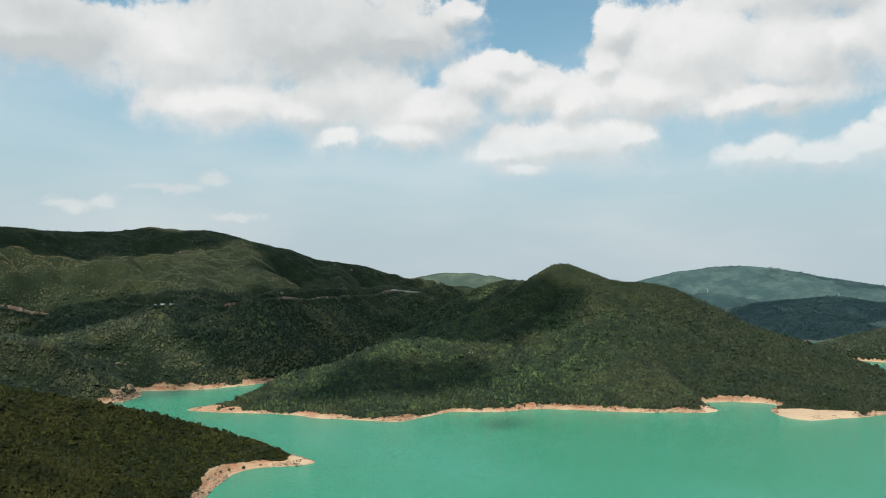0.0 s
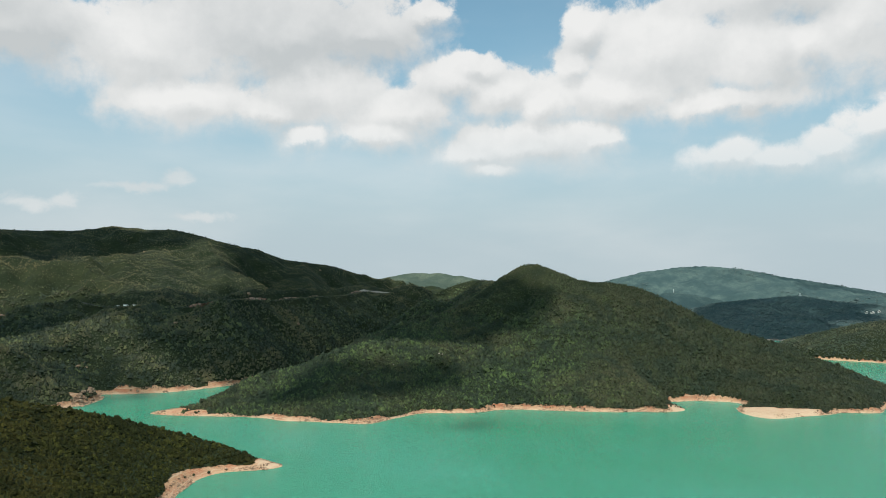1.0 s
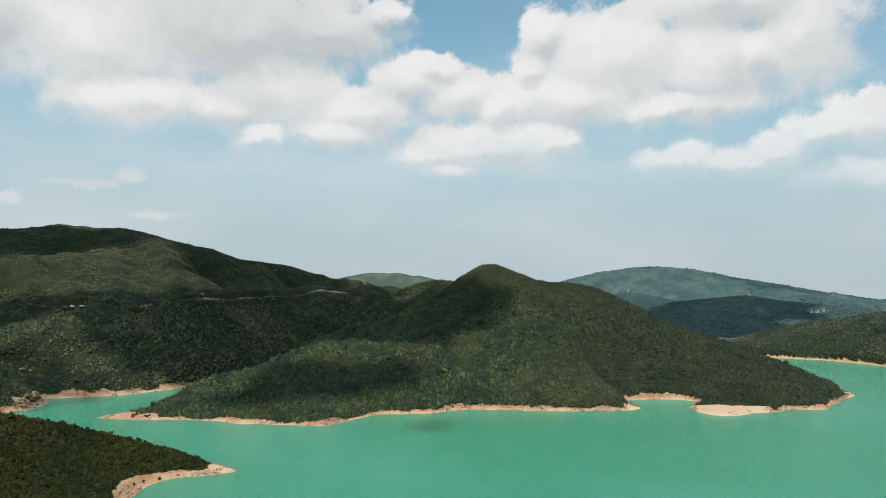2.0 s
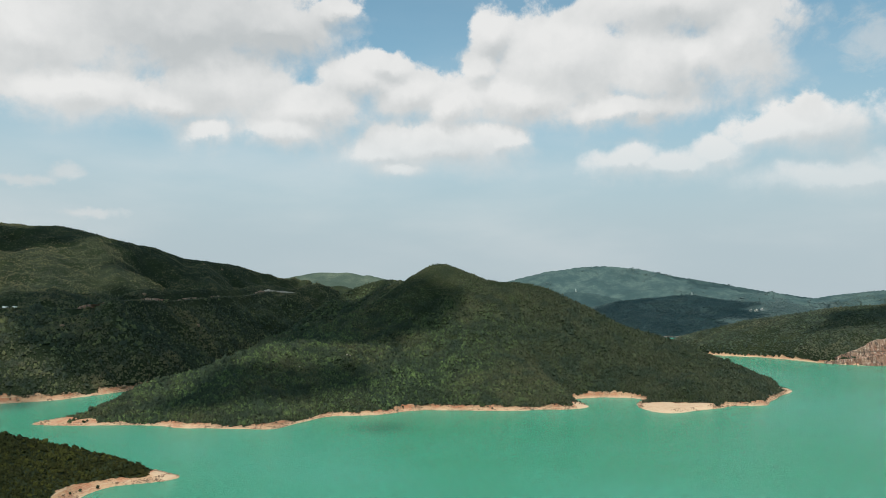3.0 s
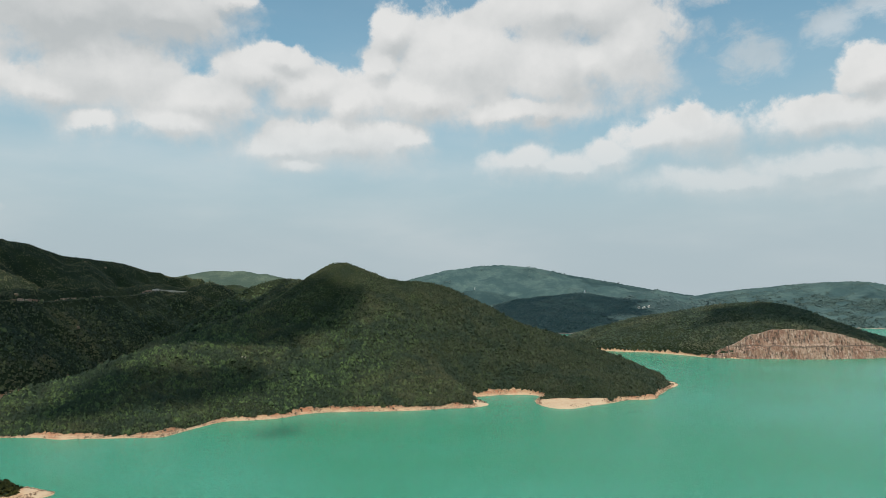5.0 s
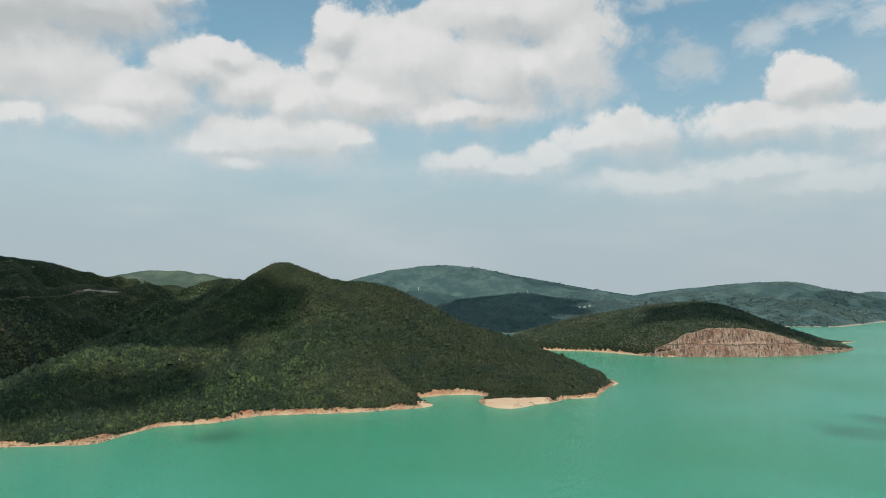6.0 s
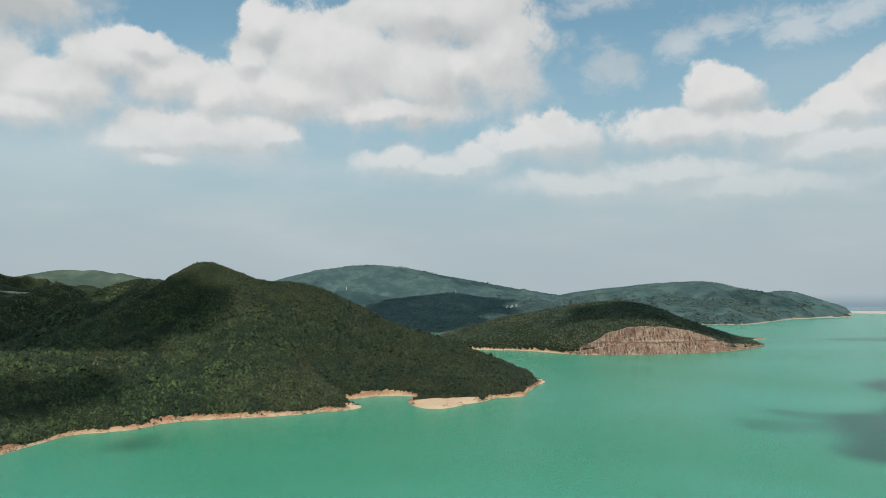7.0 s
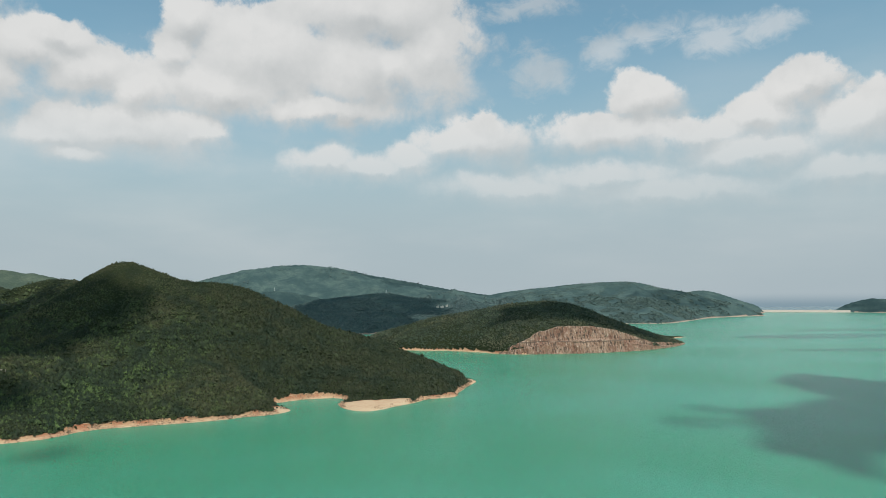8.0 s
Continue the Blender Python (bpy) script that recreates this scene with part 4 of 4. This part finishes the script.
def set_down(ob, land, x, y, turn):
    ob.matrix_world = pose(x, y, float(land.height(np.array([x]), np.array([y]))[0][0]), 0, 0, turn)


for x, y, w, d, f, turn in ((1174, 1478, 6, 5, 1, -30), (1186, 1474, 8, 5, 1, -25), (1199, 1470, 5, 5, 1, -20)):
    set_down(house(w, d, f), TOWER_HILL, x, y, turn)

# ---------------------------------------------------------------- rocks and bushes along the shore
M_BOULDER = plain("weathered_boulder", (0.36, 0.32, 0.27), 0.9, 0.45, 1.2)
M_SHORE_ROCK = plain("shore_rock", (0.36, 0.24, 0.16), 0.9, 0.6, 0.5)


def boulder_mesh(seed):
    rng = np.random.default_rng(seed)

    def fill(bm):
        bmesh.ops.create_icosphere(bm, subdivisions=2, radius=1.0)
        k = rng.uniform(0.6, 1.15, 3)
        for v in bm.verts:
            r = 1 + 0.35 * noise.fractal(v.co * 1.1 + Vector((seed * 3.1, 0, 0)), 0.8, 2.0, 3)
            v.co = Vector((v.co.x * k[0], v.co.y * k[1], v.co.z * k[2] * 0.75)) * r
    return solid(fill)


def boulder(land, x, y, size, seed, label, mat):
    ob = mesh_object("boulder", *boulder_mesh(seed), mat, False)
    z = float(land.height(np.array([x]), np.array([y]))[0][0])
    ob.matrix_world = pose(x, y, z + size * 0.25, 0, 0, seed * 40) @ Matrix.Diagonal((size, size, size, 1))
    return tagged(ob, label, "boulder", group="boulders")


for i, (x, y, size) in enumerate([(38, 599, 1.1), (40, 598, 0.7), (80, 609, 1.3), (78, 610, 0.8), (129, 593, 0.8), (-4, 558, 0.7)]):
    boulder(PENINSULA, x, y, size, i + 1, "pale grey boulder standing out of the green scrub", M_BOULDER)


def shore_rocks(name, land, box, count, sizes, seed, label, reach=5.5):
    """Loose stones strewn over a bank, joined into one mesh."""
    rng = np.random.default_rng(seed)
    x0, y0, x1, y1 = box
    X, Y = rng.uniform(x0, x1, count * 60), rng.uniform(y0, y1, count * 60)
    d = shore_distance(X, Y, land.ring)
    pick = np.flatnonzero((d > -0.5) & (d < reach))[: count * 3]
    X, Y = X[pick], Y[pick]
    Z, bare, d = land.height(X, Y)
    clump = value_noise(X, Y, 9, seed + 1) + rng.uniform(-0.3, 0.3, len(X))
    ok = np.flatnonzero((bare > 0.5) & ((bare < 1.3) | (clump > 0.88)) & (clump > 0.42) & (Z > -0.1))[:count]
    X, Y, Z = X[ok], Y[ok], Z[ok]
    verts, faces, base = [], [], 0
    shapes = crown_shapes(1, 6, seed)
    for i in range(len(X)):
        V, F = shapes[i % 6]
        r = rng.lognormal(math.log(sizes), 0.45)
        t = rng.uniform(0, 6.3)
        c, sn = math.cos(t), math.sin(t)
        P = V * r * np.array([1.0, 0.8, 0.6])
        verts.append(np.stack([P[:, 0] * c - P[:, 1] * sn + X[i], P[:, 0] * sn + P[:, 1] * c + Y[i], P[:, 2] + Z[i] + 0.1 * r], -1))
        faces.append(F + base)
        base += len(V)
    ob = mesh_object(name, np.concatenate(verts), np.concatenate(faces), M_SHORE_ROCK, False)
    return tagged(ob, label, "rocks", kind="stuff")


shore_rocks("headland_shore_rocks", HEADLAND, (-85, 280, -28, 385), 900, 0.38, 201, "brown stones strewn on the bare headland bank")
shore_rocks("peninsula_shore_rocks", PENINSULA, (-145, 485, 500, 600), 4200, 0.42, 203, "brown stones strewn along the tan peninsula shore")
shore_rocks("inlet_shore_rocks", MOUNTAIN, (-225, 575, -90, 740), 900, 0.6, 205, "grey rocks at the rocky inlet point", 9.0)


def bush(seed):
    """A shrub of its own: stem, limbs and a crown of leaf sprays."""
    rng = np.random.default_rng(seed)
    whole = tagged(new("bush"), "dark green bush growing on the bare tan bank", "bush", group="bushes on the bank")
    part("stem", *tube(0, 0, 0.35, 0.09, 0.05, 0.9, 7), M_BARK, whole)
    for i in range(3):
        a = i * 2.1 + rng.uniform(0, 1)

        def limb(bm, a=a):
            bmesh.ops.create_cone(bm, cap_ends=True, segments=5, radius1=0.05, radius2=0.02, depth=0.9)
            for v in bm.verts:
                k = v.co.z + 0.45
                v.co = Vector((v.co.x + math.cos(a) * k * 0.6, v.co.y + math.sin(a) * k * 0.6, v.co.z + 0.95))
        part("limb", *solid(limb), M_BARK, whole)
    k = 150
    out = rng.normal(0, 1, (k, 3))
    out /= np.linalg.norm(out, axis=1)[:, None]
    heart = out * rng.uniform(0.45, 1.0, (k, 1)) * np.array([1.0, 1.0, 0.8]) + [0, 0, 1.15]
    u = rng.normal(0, 1, (k, 3))
    u /= np.linalg.norm(u, axis=1)[:, None]
    w = np.cross(u, out)
    w /= np.linalg.norm(w, axis=1)[:, None]
    h = rng.uniform(0.16, 0.34, (k, 1))
    quad = np.stack([heart - u * h - w * h * 0.5, heart + u * h - w * h * 0.6, heart + u * h * 1.1 + w * h * 0.5, heart - u * h * 0.9 + w * h * 0.6], 1).reshape(-1, 3)
    part("crown", quad, np.arange(k * 4).reshape(k, 4), M_SHRUB, whole)
    return whole


bushes = [bush(300 + i) for i in range(3)]
rng = np.random.default_rng(77)
spots = []
for land, box, count in ((PENINSULA, (-120, 490, 480, 590), 46), (HEADLAND, (-80, 285, -35, 380), 6)):
    X, Y = rng.uniform(box[0], box[2], 6000), rng.uniform(box[1], box[3], 6000)
    d = shore_distance(X, Y, land.ring)
    z, bare, _ = land.height(X, Y)
    ok = np.flatnonzero((d > 2.6) & (d < 7) & (bare > 0.6) & (np.hypot(X - 320, Y - 502) > 42))[:count]
    spots += [(X[i], Y[i], z[i]) for i in ok]
for i, (x, y, z) in enumerate(spots):
    size = float(rng.uniform(0.35, 0.9))
    m = pose(x, y, z - 0.08, 0, 0, rng.uniform(0, 360))
    if i < 3:
        bushes[i].scale = (size, size, size)
        bushes[i].matrix_basis = m @ Matrix.Diagonal((size, size, size, 1))
    else:
        copy_thing(bushes[i % 3], m)


# pale outcrops on the mountain side and the rocky inlet point
rng = np.random.default_rng(91)
for i, (x, y) in enumerate([(-158, 842), (-176, 760), (-62, 905), (-30, 1105), (-80, 1260), (-52, 1300), (-8, 1350), (-120, 880), (-300, 1090), (-236, 684), (-233, 680), (-239, 679), (60, 1190), (20, 1230)]):
    boulder(MOUNTAIN, x, y, float(rng.uniform(1.2, 2.6)), 40 + i, "brownish rock outcrop standing out of the mountain scrub", M_SHORE_ROCK)
for i in range(26):
    y = 588 + i * 1.9
    x = -203 - abs(math.sin(i * 1.7)) * 9
    boulder(MOUNTAIN, x, y, float(rng.uniform(1.0, 2.6)), 70 + i, "grey-brown rock of the broken inlet point", M_SHORE_ROCK)
for i, (x, y) in enumerate([(489, 571), (486, 575), (482, 567), (478, 563), (474, 560), (468, 556), (462, 552), (470, 562), (480, 572), (455, 548)]):
    boulder(PENINSULA, x, y, float(rng.uniform(0.7, 1.5)), 110 + i, "reddish brown rock on the tip of the peninsula", M_SHORE_ROCK)
